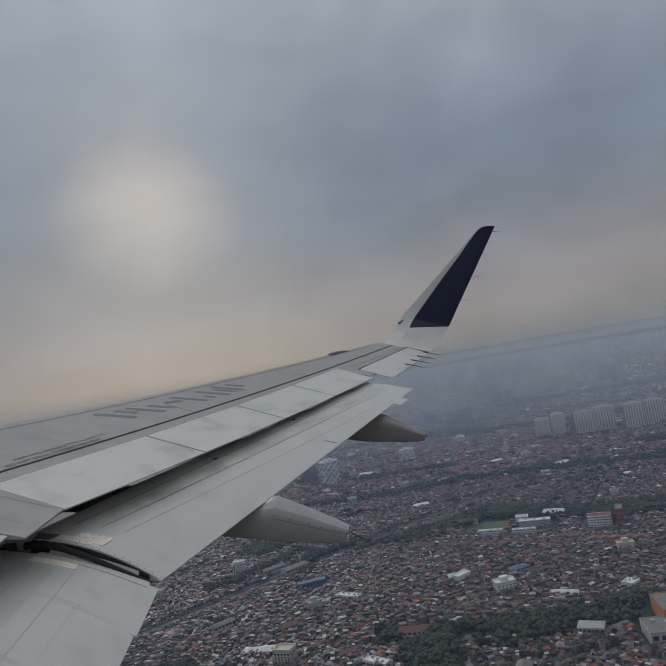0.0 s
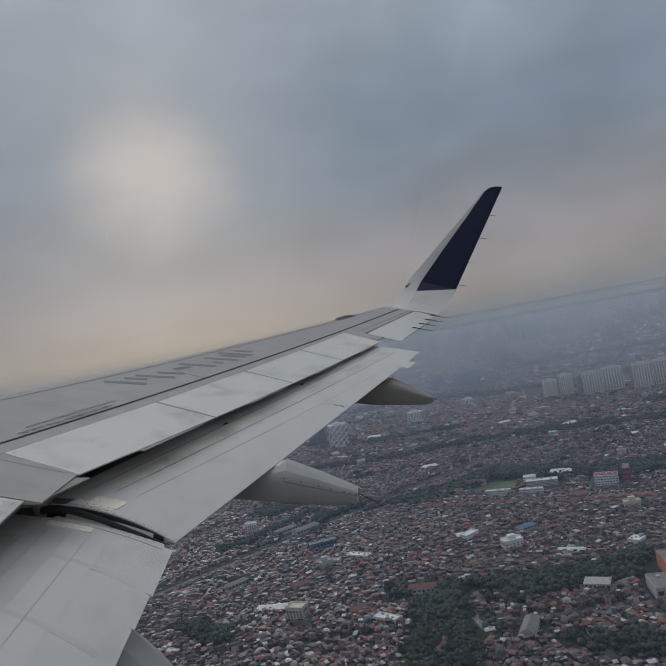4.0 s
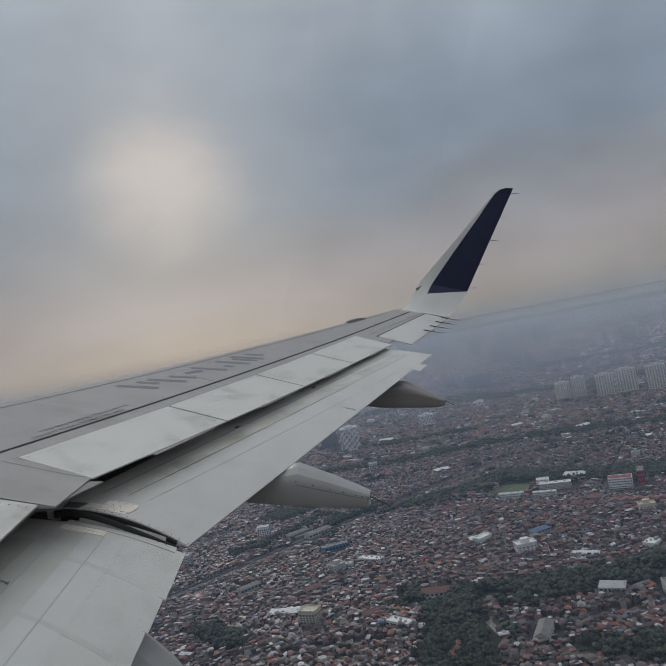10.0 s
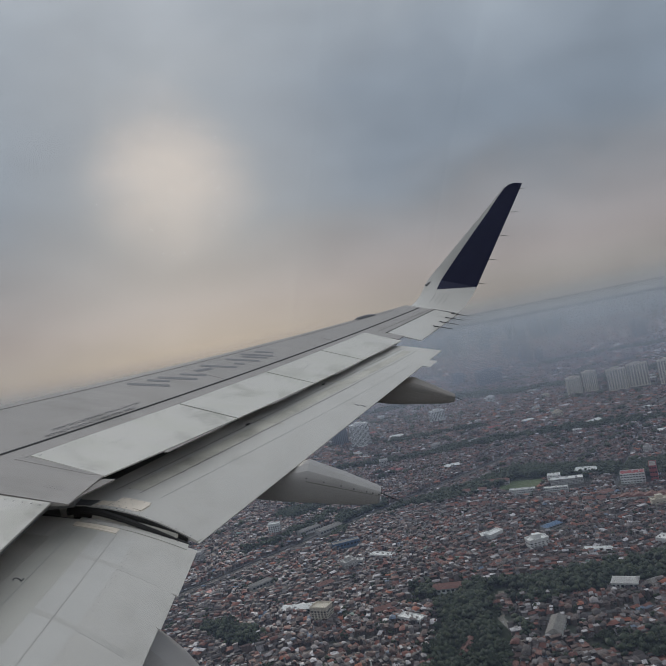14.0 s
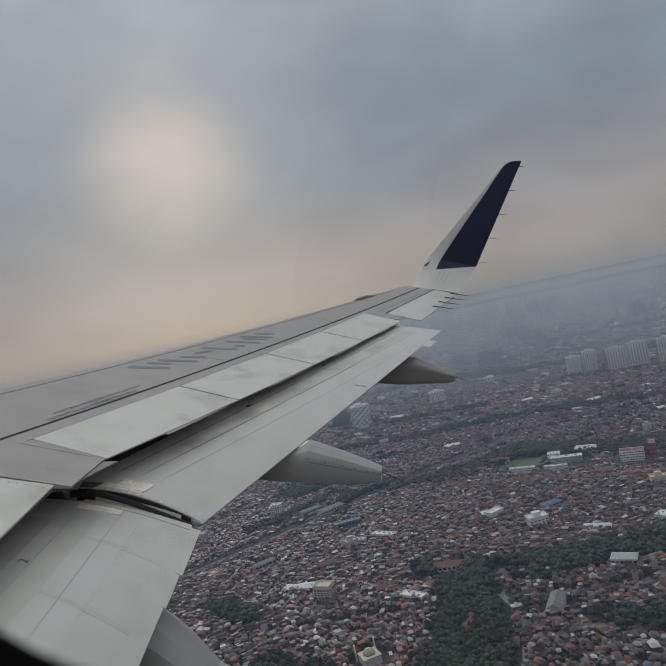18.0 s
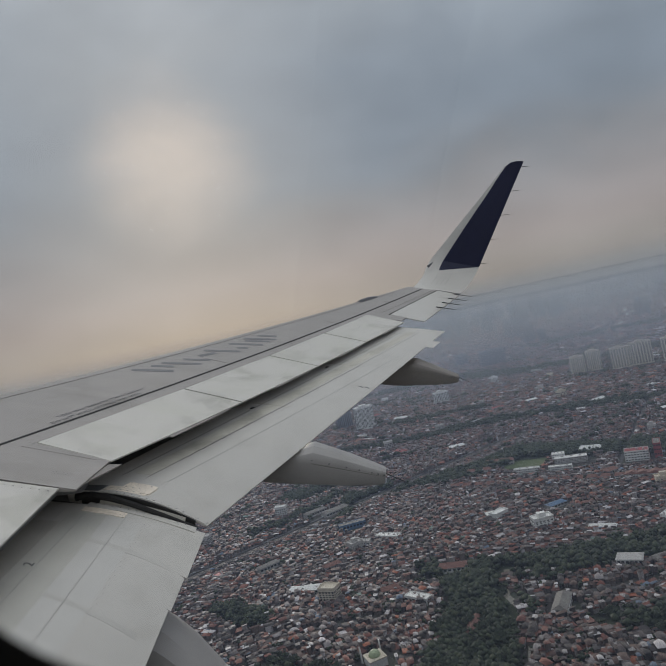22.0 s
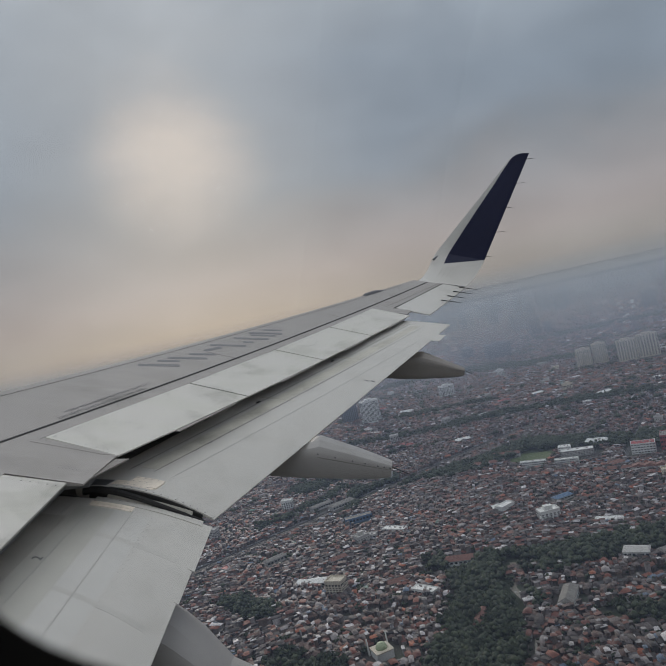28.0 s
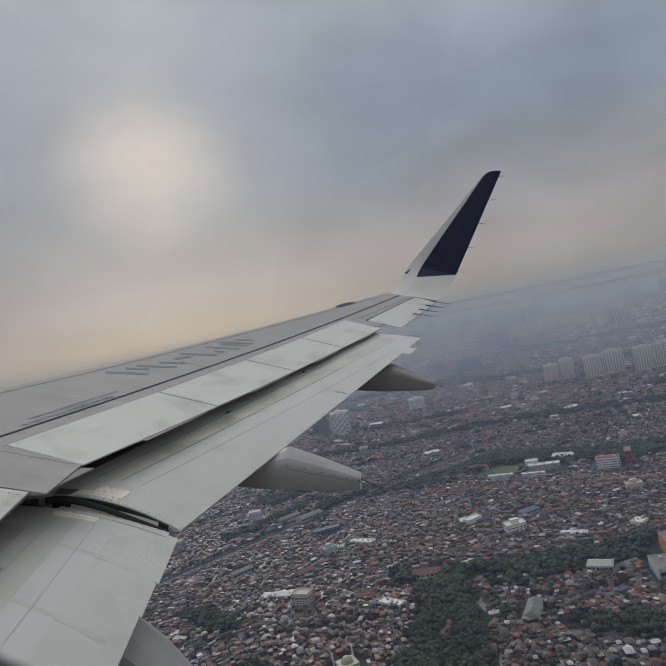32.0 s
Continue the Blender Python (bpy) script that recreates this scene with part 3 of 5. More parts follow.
rivets([inner_flap_at(6.4 - 0.055 * k + (0.012 if k % 3 else 0), 0.622 + 0.014 * (k % 2), 0.002) for k in range(44)]
       + [inner_flap_at(6.3 - 0.11 * k, 0.29, 0.002) for k in range(4)], inner_flap, 0.0035, M_LETTER)
rivets([inner_flap_at(6.515, 0.5 + 0.05 * k, 0.004) for k in range(10)], inner_flap, 0.006)
flap_strip("trim_edge", inner_flap_at, 5.98, 6.54, 0.985, 1.03, M_FLAP, inner_flap, 0.004, 4)
flap_strip("trim_edge", inner_flap_at, 5.62, 5.97, 0.985, 1.015, M_FLAP, inner_flap, 0.004, 4)


def lettering(name, words, at, along, up, height, parent, mat, label=""):
    """Flat letters; at: start, along: reading direction, up: towards the letters' tops."""
    cu = bpy.data.curves.new(name, "FONT")
    cu.body, cu.size, cu.extrude = words, height / 0.7, 0.001
    tmp = new(name + "_tmp", cu)
    bpy.context.view_layer.update()
    me = bpy.data.meshes.new_from_object(tmp.evaluated_get(bpy.context.evaluated_depsgraph_get()))
    bpy.data.objects.remove(tmp)
    me.materials.clear()
    me.materials.append(mat)
    ob = put(name, me, parent, label)
    a, u = Vector(along).normalized(), Vector(up).normalized()
    w = a.cross(u).normalized()
    u = w.cross(a)
    ob.matrix_local = Matrix.Translation(at) @ Matrix((a, u, w)).transposed().to_4x4()
    return ob


def on_flap(y, s):
    return Vector(inner_flap_at(y, s, 0.006))


lettering("numeral", "2", on_flap(5.52, 0.185), on_flap(5.9, 0.1) - on_flap(5.7, 0.1), on_flap(5.76, 0.05) - on_flap(5.76, 0.15), 0.075, inner_flap, M_MARK, "painted dark numeral 2")

# warning lines on the skin beside the spar seam, one for each way of reading
d0, d1 = Vector(on_top(spar_x(7.17) - 0.045, 7.17)), Vector(on_top(spar_x(8.42) - 0.045, 8.42))
way = (d1 - d0).normalized()
fore = Vector((-1, 0.45, 0))
lettering("warning_words", "DO NOT WALK OUTSIDE THIS AREA", d0, way, fore, 0.050, skin, M_LETTER, "grey stencilled warning line")
lettering("warning_words", "DO NOT WALK OUTSIDE THIS AREA", d1 + fore.normalized() * 0.135 - way * 0.05, -way, -fore, 0.050, skin, M_LETTER, "grey stencilled warning line")
# registration, as plain bars of its size: a long and a short bar for each character
def marking_bar(x0, y0, x1, y1, width):
    a, b = Vector((x0, y0, 0)), Vector((x1, y1, 0))
    side = Vector((-(b - a).y, (b - a).x, 0)).normalized() * width / 2
    pts = [a - side, b - side, b + side, a + side]
    part("marking_bar", slab([(p.x, p.y, top(p.y) + 0.002) for p in pts], 0.004), M_LETTER, skin, "dark grey painted bar")


for cx, cy, first, last in ((4.18, 8.95, 0.2, 0.75), (4.43, 9.34, 0.3, 1.0), (4.80, 10.06, 0.7, 1.0), (5.05, 10.50, 0.25, 1.0), (5.20, 10.84, 0.2, 0.8)):
    marking_bar(cx, cy, cx + 0.48, cy + 0.16, 0.075)
    marking_bar(cx + 0.07 + 0.48 * first, cy + 0.20 + 0.16 * first, cx + 0.07 + 0.48 * last, cy + 0.20 + 0.16 * last, 0.07)
marking_bar(4.80, 9.80, 4.97, 10.02, 0.075)

# seal and bare plates in the gap between the flaps
pts = [(4.58, 6.585, -0.16), (4.72, 6.585, -0.115), (4.9, 6.585, -0.125), (5.1, 6.585, -0.155), (5.3, 6.585, -0.20), (5.5, 6.585, -0.245), (5.68, 6.585, -0.29)]
shape = merged(*[rod(a, b, 0.035 - 0.003 * i, 0.032 - 0.003 * i, 8) for i, (a, b) in enumerate(zip(pts, pts[1:]))])
smooth_part("gap_seal", shape, M_DARK, airliner, "black rubber seal between the flaps")
# dark boxes added to block the view down through the flap gap
part("gap_web", merged(box(4.3, 5.66, 6.56, 6.61, -0.62, -0.30), box(4.25, 4.80, 6.47, 6.615, -0.55, -0.23)), M_DARK, airliner)
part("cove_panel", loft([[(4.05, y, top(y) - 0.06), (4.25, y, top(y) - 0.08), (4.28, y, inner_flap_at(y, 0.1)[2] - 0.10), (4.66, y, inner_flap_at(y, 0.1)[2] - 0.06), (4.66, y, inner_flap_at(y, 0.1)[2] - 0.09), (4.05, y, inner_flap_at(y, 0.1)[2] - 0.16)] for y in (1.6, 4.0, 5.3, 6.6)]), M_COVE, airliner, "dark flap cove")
flap_strip("repair_plate", outer_flap_at, 6.665, 6.83, 0.29, 0.50, M_PLATE, outer_flap, 0.006, 3, "riveted bare metal plate, worn", slant=0.0)
flap_strip("repair_plate", outer_flap_at, 6.665, 6.74, 0.20, 0.28, M_PLATE, outer_flap, 0.006, 1, "small bare metal plate")
flap_strip("plate_patch", outer_flap_at, 6.69, 6.80, 0.455, 0.515, M_PLATE, outer_flap, 0.011, 2, "bright scuffed patch")
rivets([outer_flap_at(6.685 + 0.065 * (k % 3), 0.31 + 0.05 * (k // 3), 0.007) for k in range(12)], outer_flap, 0.006)
flap_strip("oil_smear", outer_flap_at, 6.64, 6.74, 0.03, 0.18, M_MARK, outer_flap, 0.0025, 3, "black oily smear")
end = [outer_flap_at(6.62, s / 12) for s in range(1, 12)]
part("end_seal", loft([[(x, 6.602, z - 0.002), (x, 6.619, z - 0.002), (x, 6.619, z - 0.11), (x, 6.602, z - 0.11)] for x, _, z in end]), M_DARK, outer_flap, "black rubber end seal")
flap_strip("edge_strip", outer_flap_at, 6.622, 6.66, 0.22, 0.985, M_FLAP, outer_flap, 0.007, 1)
rivets([outer_flap_at(6.64, 0.26 + 0.055 * k, 0.008) for k in range(13)], outer_flap, 0.006)
flap_strip("edge_plate", inner_flap_at, 6.42, 6.50, 0.16, 0.47, M_PLATE, inner_flap, 0.006, 3, "bare metal plate, scratched")
flap_strip("edge_slot", inner_flap_at, 6.45, 6.475, 0.2, 0.44, M_PLATE, inner_flap, 0.010, 1)
flap_strip("edge_strip", inner_flap_at, 6.505, 6.578, 0.17, 0.96, M_FLAP, inner_flap, 0.008, 1)
# added sloped strip that hides the lower half of the black gap
part("edge_flange", loft([[inner_flap_at(6.574, s_, 0.004), inner_flap_at(6.598, s_, 0.05), inner_flap_at(6.600, s_, 0.03), inner_flap_at(6.574, s_, -0.02)] for s_ in [0.24 + 0.07 * k for k in range(10)]]), M_FRONT, inner_flap, "added grimy grey strip over part of the dark flap gap")
rivets([inner_flap_at(6.56, 0.22 + 0.06 * k, 0.009) for k in range(12)], inner_flap, 0.006)
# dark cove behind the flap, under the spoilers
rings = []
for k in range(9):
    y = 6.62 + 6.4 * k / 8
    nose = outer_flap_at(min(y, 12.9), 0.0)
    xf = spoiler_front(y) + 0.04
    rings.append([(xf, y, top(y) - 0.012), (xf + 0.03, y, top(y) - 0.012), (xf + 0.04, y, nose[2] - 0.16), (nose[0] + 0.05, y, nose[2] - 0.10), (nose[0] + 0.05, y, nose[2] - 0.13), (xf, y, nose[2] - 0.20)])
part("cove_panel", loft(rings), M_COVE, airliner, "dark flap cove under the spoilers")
# dark wall added where the flap gap lies in deep shade
part("cove_rib", loft([[(x, y, top(y) - 0.03), (x + 0.04, y, top(y) - 0.03), (x + 0.04, y, top(y) - 0.30 - 0.03 * (6.8 - y)), (x, y, top(y) - 0.30 - 0.03 * (6.8 - y))] for x, y in ((4.40, 1.6), (4.40, 4.5), (4.40, 5.95), (4.42, 6.45), (4.60, 6.55), (4.60, 6.70))]), M_COVE, airliner, "dark wall added for the shade in the flap cove")
part("filler_plate", slab([(4.775, 6.09, top(6.09) - 0.012), (4.86, 6.56, top(6.56) - 0.012), (4.965, 6.60, top(6.6) - 0.014)], 0.012), M_FAIR_DIRTY, airliner, "dark grey triangular filler plate")
part("filler_plate", slab([(4.03, 6.64, top(6.64) + 0.003), (4.10, 6.745, top(6.74) + 0.003), (4.82, 6.61, top(6.6) + 0.003), (4.75, 6.58, top(6.58) + 0.003)], 0.015), M_SKIN, airliner)


# ---- flap track fairings ----
FAIRING_SECTION = ((-0.4, 1.0), (0.4, 1.0), (0.82, 0.88), (0.94, 0.78), (1.0, 0.62), (1.0, 0.10), (0.93, 0.0), (-0.93, 0.0), (-1.0, 0.10), (-1.0, 0.62), (-0.94, 0.78), (-0.82, 0.88))


def fairing(y, stations, label, paint=M_FAIR):
    """stations: x, top z, bottom z, half width."""
    rings = []
    for x, zt, zb, hw in stations:
        ring = [(x, y + hw * u, zb + (zt - zb) * v) for u, v in FAIRING_SECTION]
        rings.append(ring)
    ob = smooth_part("flap_track_fairing", loft(rings), paint, airliner, label, 22)
    part("seam", loft([[(x, y - w * 1.004, t - (t - b) * k) for k in (0.385, 0.41)] + [(x, y - w * 0.96, t - (t - b) * k) for k in (0.41, 0.385)]
                       for x, t, b, w in stations[-5:-1]]), M_SEAM, ob)
    for k in range(7):
        u = k / 6.01 * 3
        i = int(u)
        s0, s1, v = stations[-5 + i], stations[-4 + i], u - i
        x, t, b, w = [p + (q - p) * v for p, q in zip(s0, s1)]
        part("fastener", rod((x, y - w * 1.0, t - (t - b) * 0.31), (x, y - w * 0.90, t - (t - b) * 0.31), 0.010, 0.010), M_MARK, ob)
    x, t, b, w = stations[-1]
    part("static_wick", rod((x - 0.02, y, (t + b) / 2 + 0.02), (x + 0.26, y, (t + b) / 2 - 0.06), 0.008, 0.004), M_DARK, ob, "thin black static wick")
    return ob


fairing(8.28, [(4.9, -0.20, -0.42, 0.17), (5.6, -0.06, -0.44, 0.20), (6.1, -0.03, -0.43, 0.21), (6.36, -0.045, -0.412, 0.205), (6.46, -0.022, -0.403, 0.202), (6.56, 0.022, -0.394, 0.197), (6.95, -0.048, -0.365, 0.16), (7.24, -0.113, -0.335, 0.125), (7.38, -0.148, -0.31, 0.105), (7.40, -0.158, -0.298, 0.085)],
        "pale grey flap track fairing, dirty underneath, fasteners along a seam")
fairing(11.75, [(6.5, 0.15, 0.02, 0.16), (7.2, 0.25, -0.02, 0.21), (7.6, 0.36, 0.0, 0.22), (7.86, 0.43, 0.03, 0.215), (7.93, 0.44, 0.045, 0.21), (8.25, 0.365, 0.09, 0.17), (8.50, 0.30, 0.13, 0.13), (8.615, 0.273, 0.16, 0.10), (8.63, 0.265, 0.17, 0.08)],
        "brownish grey flap track fairing under the flap", M_FAIR_DIRTY)
fairing(5.85, [(4.6, -0.75, -1.3, 0.2), (5.2, -0.68, -1.45, 0.28), (5.55, -0.66, -1.45, 0.3), (5.72, -0.76, -1.44, 0.29), (5.88, -0.88, -1.42, 0.28), (6.15, -1.12, -1.40, 0.22), (6.5, -1.2, -1.35, 0.14), (6.58, -1.25, -1.34, 0.1), (6.6, -1.28, -1.32, 0.06)],
        "pale grey inboard flap track fairing")


# ---- winglet ----
def lerp3(a, b, k):
    return tuple(p + (q - p) * k for p, q in zip(a, b))


WINGLET = [((7.85, 15.75, 1.17), (9.06, 15.75, 1.225)), ((8.02, 16.05, 1.185), (9.17, 16.10, 1.262)), ((8.16, 16.45, 1.27), (9.30, 16.46, 1.325)),
           ((8.29, 16.85, 1.42), (9.42, 16.82, 1.425)), ((8.37, 17.15, 1.62), (9.55, 17.12, 1.58)), ((8.475, 17.33, 1.83), (9.653, 17.332, 1.775))]
for k in range(1, 9):
    u = k / 8
    WINGLET.append((lerp3((8.475, 17.33, 1.83), (9.893, 17.83, 4.127), u), lerp3((9.653, 17.332, 1.775), (10.385, 17.858, 4.36), u)))
WINGLET += [((9.975, 17.845, 4.25), (10.392, 17.862, 4.39)), ((10.09, 17.855, 4.36), (10.398, 17.866, 4.415)), ((10.22, 17.862, 4.41), (10.402, 17.868, 4.432))]


def winglet_ring(a, b, f0=0.0, f1=1.0, grow=0.0, width=0.05):
    a, b = Vector(a), Vector(b)
    c = b - a
    rise = min(1.0, max(0.0, (a.z - 1.2) / 0.65))
    n = Vector((0, -rise, 1.05 - rise)).normalized()
    fs = [f0 + (f1 - f0) * j / 9 for j in range(10)]
    half = lambda f: width * c.length * 1.6 * (math.sqrt(max(0, f)) * (1 - f)) + grow
    return [a + c * f + n * (half(f) * (0.35 if rise < 1 else 0.6)) for f in fs] + [a + c * f - n * half(f) for f in fs[::-1]]


winglet = smooth_part("winglet", loft([winglet_ring(a, b) for a, b in WINGLET]), M_FLAP, airliner, "tall upswept winglet, pale grey edge and navy field")


def slanted_ring(drop, f0):
    """A ring across the winglet that lies lower at the front than at the rear."""
    stack = [winglet_ring(a, b, f0, 1.0, 0.004) for a, b in WINGLET[2:6]]
    out = []
    for k in range(20):
        f = k if k < 10 else 19 - k
        u = 3 - drop * (1 - f / 9)
        q = min(2, int(u))
        out.append(stack[q][k].lerp(stack[q + 1][k], u - q))
    return out


rings = [slanted_ring(1.15, 0.265), slanted_ring(0.6, 0.255)]
for i, (a, b) in enumerate(WINGLET[5:]):
    f = max(0.0, 0.245 - 0.012 * i) if i < 8 else (0.08 if i == 8 else 0.02)
    if i == 7:
        f = 0.12
    rings.append(winglet_ring(a, b, f, 1.0, 0.004))
smooth_part("edge_panel", loft([winglet_ring(a, b, 0.0, 0.235 - 0.012 * i, 0.003) for i, (a, b) in enumerate(WINGLET[6:13])]), M_RIB, winglet, "mid-grey leading edge")
smooth_part("navy_panel", loft(rings), M_NAVY, winglet, "navy blue painted field")
for k in range(5):
    u = 0.03 + 0.235 * k
    p = lerp3((9.653, 17.332, 1.775), (10.385, 17.858, 4.36), u)
    part("static_wick", rod((p[0] - 0.03, p[1], p[2]), (p[0] + 0.20, p[1], p[2] + 0.05), 0.007, 0.004), M_DARK, winglet, "thin black static wick")
for k in range(4):
    a = [lerp3(*WINGLET[i], 0.28 + 0.09 * k) for i in (2, 3)] + [lerp3(lerp3(*WINGLET[3], 0.28 + 0.09 * k), lerp3(*WINGLET[4], 0.28 + 0.09 * k), 0.45 + 0.13 * k)]
    part("seam", merged(*[rod((p[0], p[1] - 0.022, p[2] + 0.025), (q[0], q[1] - 0.03, q[2] + 0.02), 0.004, 0.004, 4) for p, q in zip(a, a[1:])]), M_SEAM, winglet)
part("light_lens", rod((8.40, 17.03, 1.655), (8.50, 17.13, 1.75), 0.035, 0.012, 8), M_MARK, winglet, "small dark navigation light")
part("slat_end", loft([[(lead(y) + dx, y, top(y) + dz) for dx, dz in ((-0.02, -0.03), (0.0, h), (0.05, h), (0.10, -0.01))] for y, h in ((13.95, -0.02), (14.05, 0.03), (14.35, 0.035), (14.6, 0.0))]),
     M_MARK, airliner, "dark slat end fairing")

# ---- fuselage and the window that the view goes through ----
WX, WZ, WA, WB, WY = 6.8375, 2.5925, 0.13, 0.172, 1.42


def oval(scale, y, n=64):
    out = []
    for i in range(n):
        a = 2 * math.pi * i / n
        c, s = math.cos(a), math.sin(a)
        e = 2 / 4.0
        out.append((WX + (WA + scale) * math.copysign(abs(c) ** e, c), y, WZ + (WB + scale) * math.copysign(abs(s) ** e, s)))
    return out


def square(half_x, half_z, y, n=64):
    out = []
    for i in range(n):
        a = 2 * math.pi * i / n
        c, s = math.cos(a), math.sin(a)
        m = max(abs(c), abs(s))
        out.append((WX + half_x * c / m, y, WZ + half_z * s / m))
    return out


smooth_part("window_reveal", loft([square(0.42, 0.5, 1.405), oval(0.03, 1.405), oval(0.010, 1.409), oval(0.0, WY), oval(0.035, 1.428), oval(0.115, 1.50), square(0.42, 0.5, 1.505)], caps=False), M_CABIN, airliner, "dark cabin window surround")
shape = loft([oval(0.10, 1.482), oval(0.10, 1.486)])
window_pane = part("window_pane", shape, pane("acrylic_pane"), airliner, "clear acrylic cabin window")
window_pane.visible_shadow = False


def hull_ring(x, r):
    pts = [(x, 1.45 * r, WZ + 0.5 * r), (x, 1.45 * r, WZ - 0.5 * r)]
    n = 26
    for i in range(n + 1):
        a = radians(-12 - 336 * i / n * 1.0)
        pts.append((x, (-0.55 + 2.05 * math.cos(a)) * r, (2.35 + 2.05 * math.sin(a)) * r + WZ * (1 - r)))
    return pts


for name, x0, x1 in (("fuselage_shell", 1.0, 6.415), ("fuselage_shell", 7.255, 12.0)):
    part(name, merged(loft([hull_ring(x0, 1.035), hull_ring(x1, 1.035)], caps=False), loft([hull_ring(x0, 0.99), hull_ring(x1, 0.99)], caps=False)), M_HULL, airliner, "white painted fuselage shell")
bay = [p for p in hull_ring(6.415, 1.0)][1:] + [hull_ring(6.415, 1.0)[0]]
part("fuselage_shell", loft([bay, [(7.255, p[1], p[2]) for p in bay]], closed=False), M_CABIN, airliner, "dark cabin lining")
for x in (1.0, 12.0):
    part("bulkhead", loft([hull_ring(x, 1.03), hull_ring(x + 0.05, 1.03)]), M_CABIN, airliner)


# ---- the town ----
rng = np.random.default_rng(7)
NEAR, EDGE = 2600.0, 4800.0


def lay(x, y):
    """The plan beyond NEAR is drawn in towards the horizon: place, rise and scale there."""
    d = np.maximum(np.hypot(x, y), 1e-6)
    r = np.where(d < NEAR, d, NEAR + (EDGE - NEAR) * (1 - np.exp(-(np.maximum(d, NEAR) - NEAR) / (EDGE - NEAR))))
    s = r / d
    return x * s, y * s, H * (1 - s), s


# ground: one sheet to the horizon
dists = [0, 150, 300, 450, 600, 800, 1000, 1300, 1600, 2000, 2400, 2600] + [2600 * 1.02 ** k for k in range(1, 130)] + [50000, 90000]
verts, faces, n = [(0, 0, 0)], [], 96
for d in dists[1:]:
    for i in range(n):
        a = 2 * math.pi * i / n
        x, y, z, s = lay(d * math.sin(a), d * math.cos(a))
        verts.append((float(x), float(y), float(z) - (1.5 * float(s) if d > 2600 else 0)))
for i in range(n):
    faces.append((0, 1 + (i + 1) % n, 1 + i))
for k in range(len(dists) - 2):
    for i in range(n):
        a, b = 1 + k * n + i, 1 + k * n + (i + 1) % n
        faces.append((a, b, b + n, a + n))
ground = put("ground", fix_normals(mesh("ground", verts, faces, M_GROUND, True)))
# beyond about 6 km the ground takes its haze-paled colour
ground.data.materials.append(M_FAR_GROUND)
pale_from = math.hypot(*[float(v) for v in lay(0.0, 6200.0)[:2]])
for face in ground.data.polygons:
    face.material_index = int(face.center.xy.length > pale_from)
tagged(ground, "grey-brown town ground with patches of green", "ground", kind="structure")


# added sheets below the wing that carry the painted haze and fade upward past the horizon line
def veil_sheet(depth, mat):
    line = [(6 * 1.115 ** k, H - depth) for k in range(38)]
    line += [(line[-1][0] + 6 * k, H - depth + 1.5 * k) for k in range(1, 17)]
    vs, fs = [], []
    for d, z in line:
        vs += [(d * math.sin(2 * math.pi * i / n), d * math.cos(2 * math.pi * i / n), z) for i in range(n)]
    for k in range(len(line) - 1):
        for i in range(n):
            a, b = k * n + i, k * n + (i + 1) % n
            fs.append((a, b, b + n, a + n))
    return tagged(put("haze", mesh("haze", vs, fs, mat, True)), "added sheet close below the wing, painted with blue-grey haze", "haze", kind="structure")


veil_sheet(7.0, haze("painted_haze", 0.055))
veil_sheet(6.5, haze("thin_painted_haze", 0.036, True))


def mass(name, V, face_list, mat, label, category, smooth=False):
    """One mesh of many alike pieces: V is pieces x corners x 3."""
    N, k = V.shape[0], V.shape[1]
    me = bpy.data.meshes.new(name)
    loops = np.array([i for f in face_list for i in f], dtype=np.int64)
    sizes = np.array([len(f) for f in face_list])
    per = len(loops)
    me.vertices.add(N * k)
    me.vertices.foreach_set("co", V.astype(np.float32).ravel())
    me.loops.add(N * per)
    me.loops.foreach_set("vertex_index", (loops[None, :] + (np.arange(N) * k)[:, None]).astype(np.int32).ravel())
    me.polygons.add(N * len(sizes))
    starts = np.concatenate([[0], np.cumsum(sizes)[:-1]])
    me.polygons.foreach_set("loop_start", (starts[None, :] + (np.arange(N) * per)[:, None]).astype(np.int32).ravel())
    me.materials.append(mat)
    me.update(calc_edges=True)
    me.validate()
    if smooth:
        me.polygons.foreach_set("use_smooth", [True] * len(me.polygons))
    return tagged(put(name, me), label, category, kind="stuff")


# what keeps houses off: woods, tracks, roads, sites
WOODS = [(-26, 1088, 131, 1111, 22), (131, 1111, 300, 1150, 34), (300, 1150, 468, 1030, 40), (468, 1030, 640, 960, 36),
         (51, 730, 178, 695, 24), (178, 695, 288, 667, 26), (288, 667, 430, 640, 34), (84, 690, 84, 635, 30), (84, 635, 63, 546, 36), (63, 546, 40, 470, 36),
         (-130, 1215, -90, 1205, 34), (-60, 1010, -26, 1088, 14), (-190, 1020, -40, 1150, 10),
         (120, 2440, 304, 2504, 60), (304, 2504, 620, 2230, 70), (620, 2230, 1100, 2100, 60), (-380, 1560, 60, 1490, 18), (60, 1490, 420, 1480, 26),
         (420, 1480, 800, 1330, 30), (-200, 760, -150, 700, 16), (180, 560, 230, 520, 16), (-120, 600, -70, 560, 14), (560, 800, 700, 760, 30),
         (-700, 2300, -100, 2200, 30), (100, 1750, 350, 1700, 22), (800, 1560, 1200, 1500, 40), (-300, 3300, 500, 3400, 60), (900, 3000, 2000, 2800, 90)]
TRACKS = [(-620, 632, 330, 1318, 17)]
ROADS = [(-150, 430, -60, 640, 3.5), (-60, 640, 60, 760, 3), (120, 1500, 60, 2500, 6), (240, 430, 330, 900, 3.5), (330, 900, 700, 1500, 5), (-500, 1400, 700, 1280, 7),
         (-300, 700, 500, 560, 5), (700, 1500, 1500, 2400, 9), (-800, 2000, 1300, 1720, 9)]
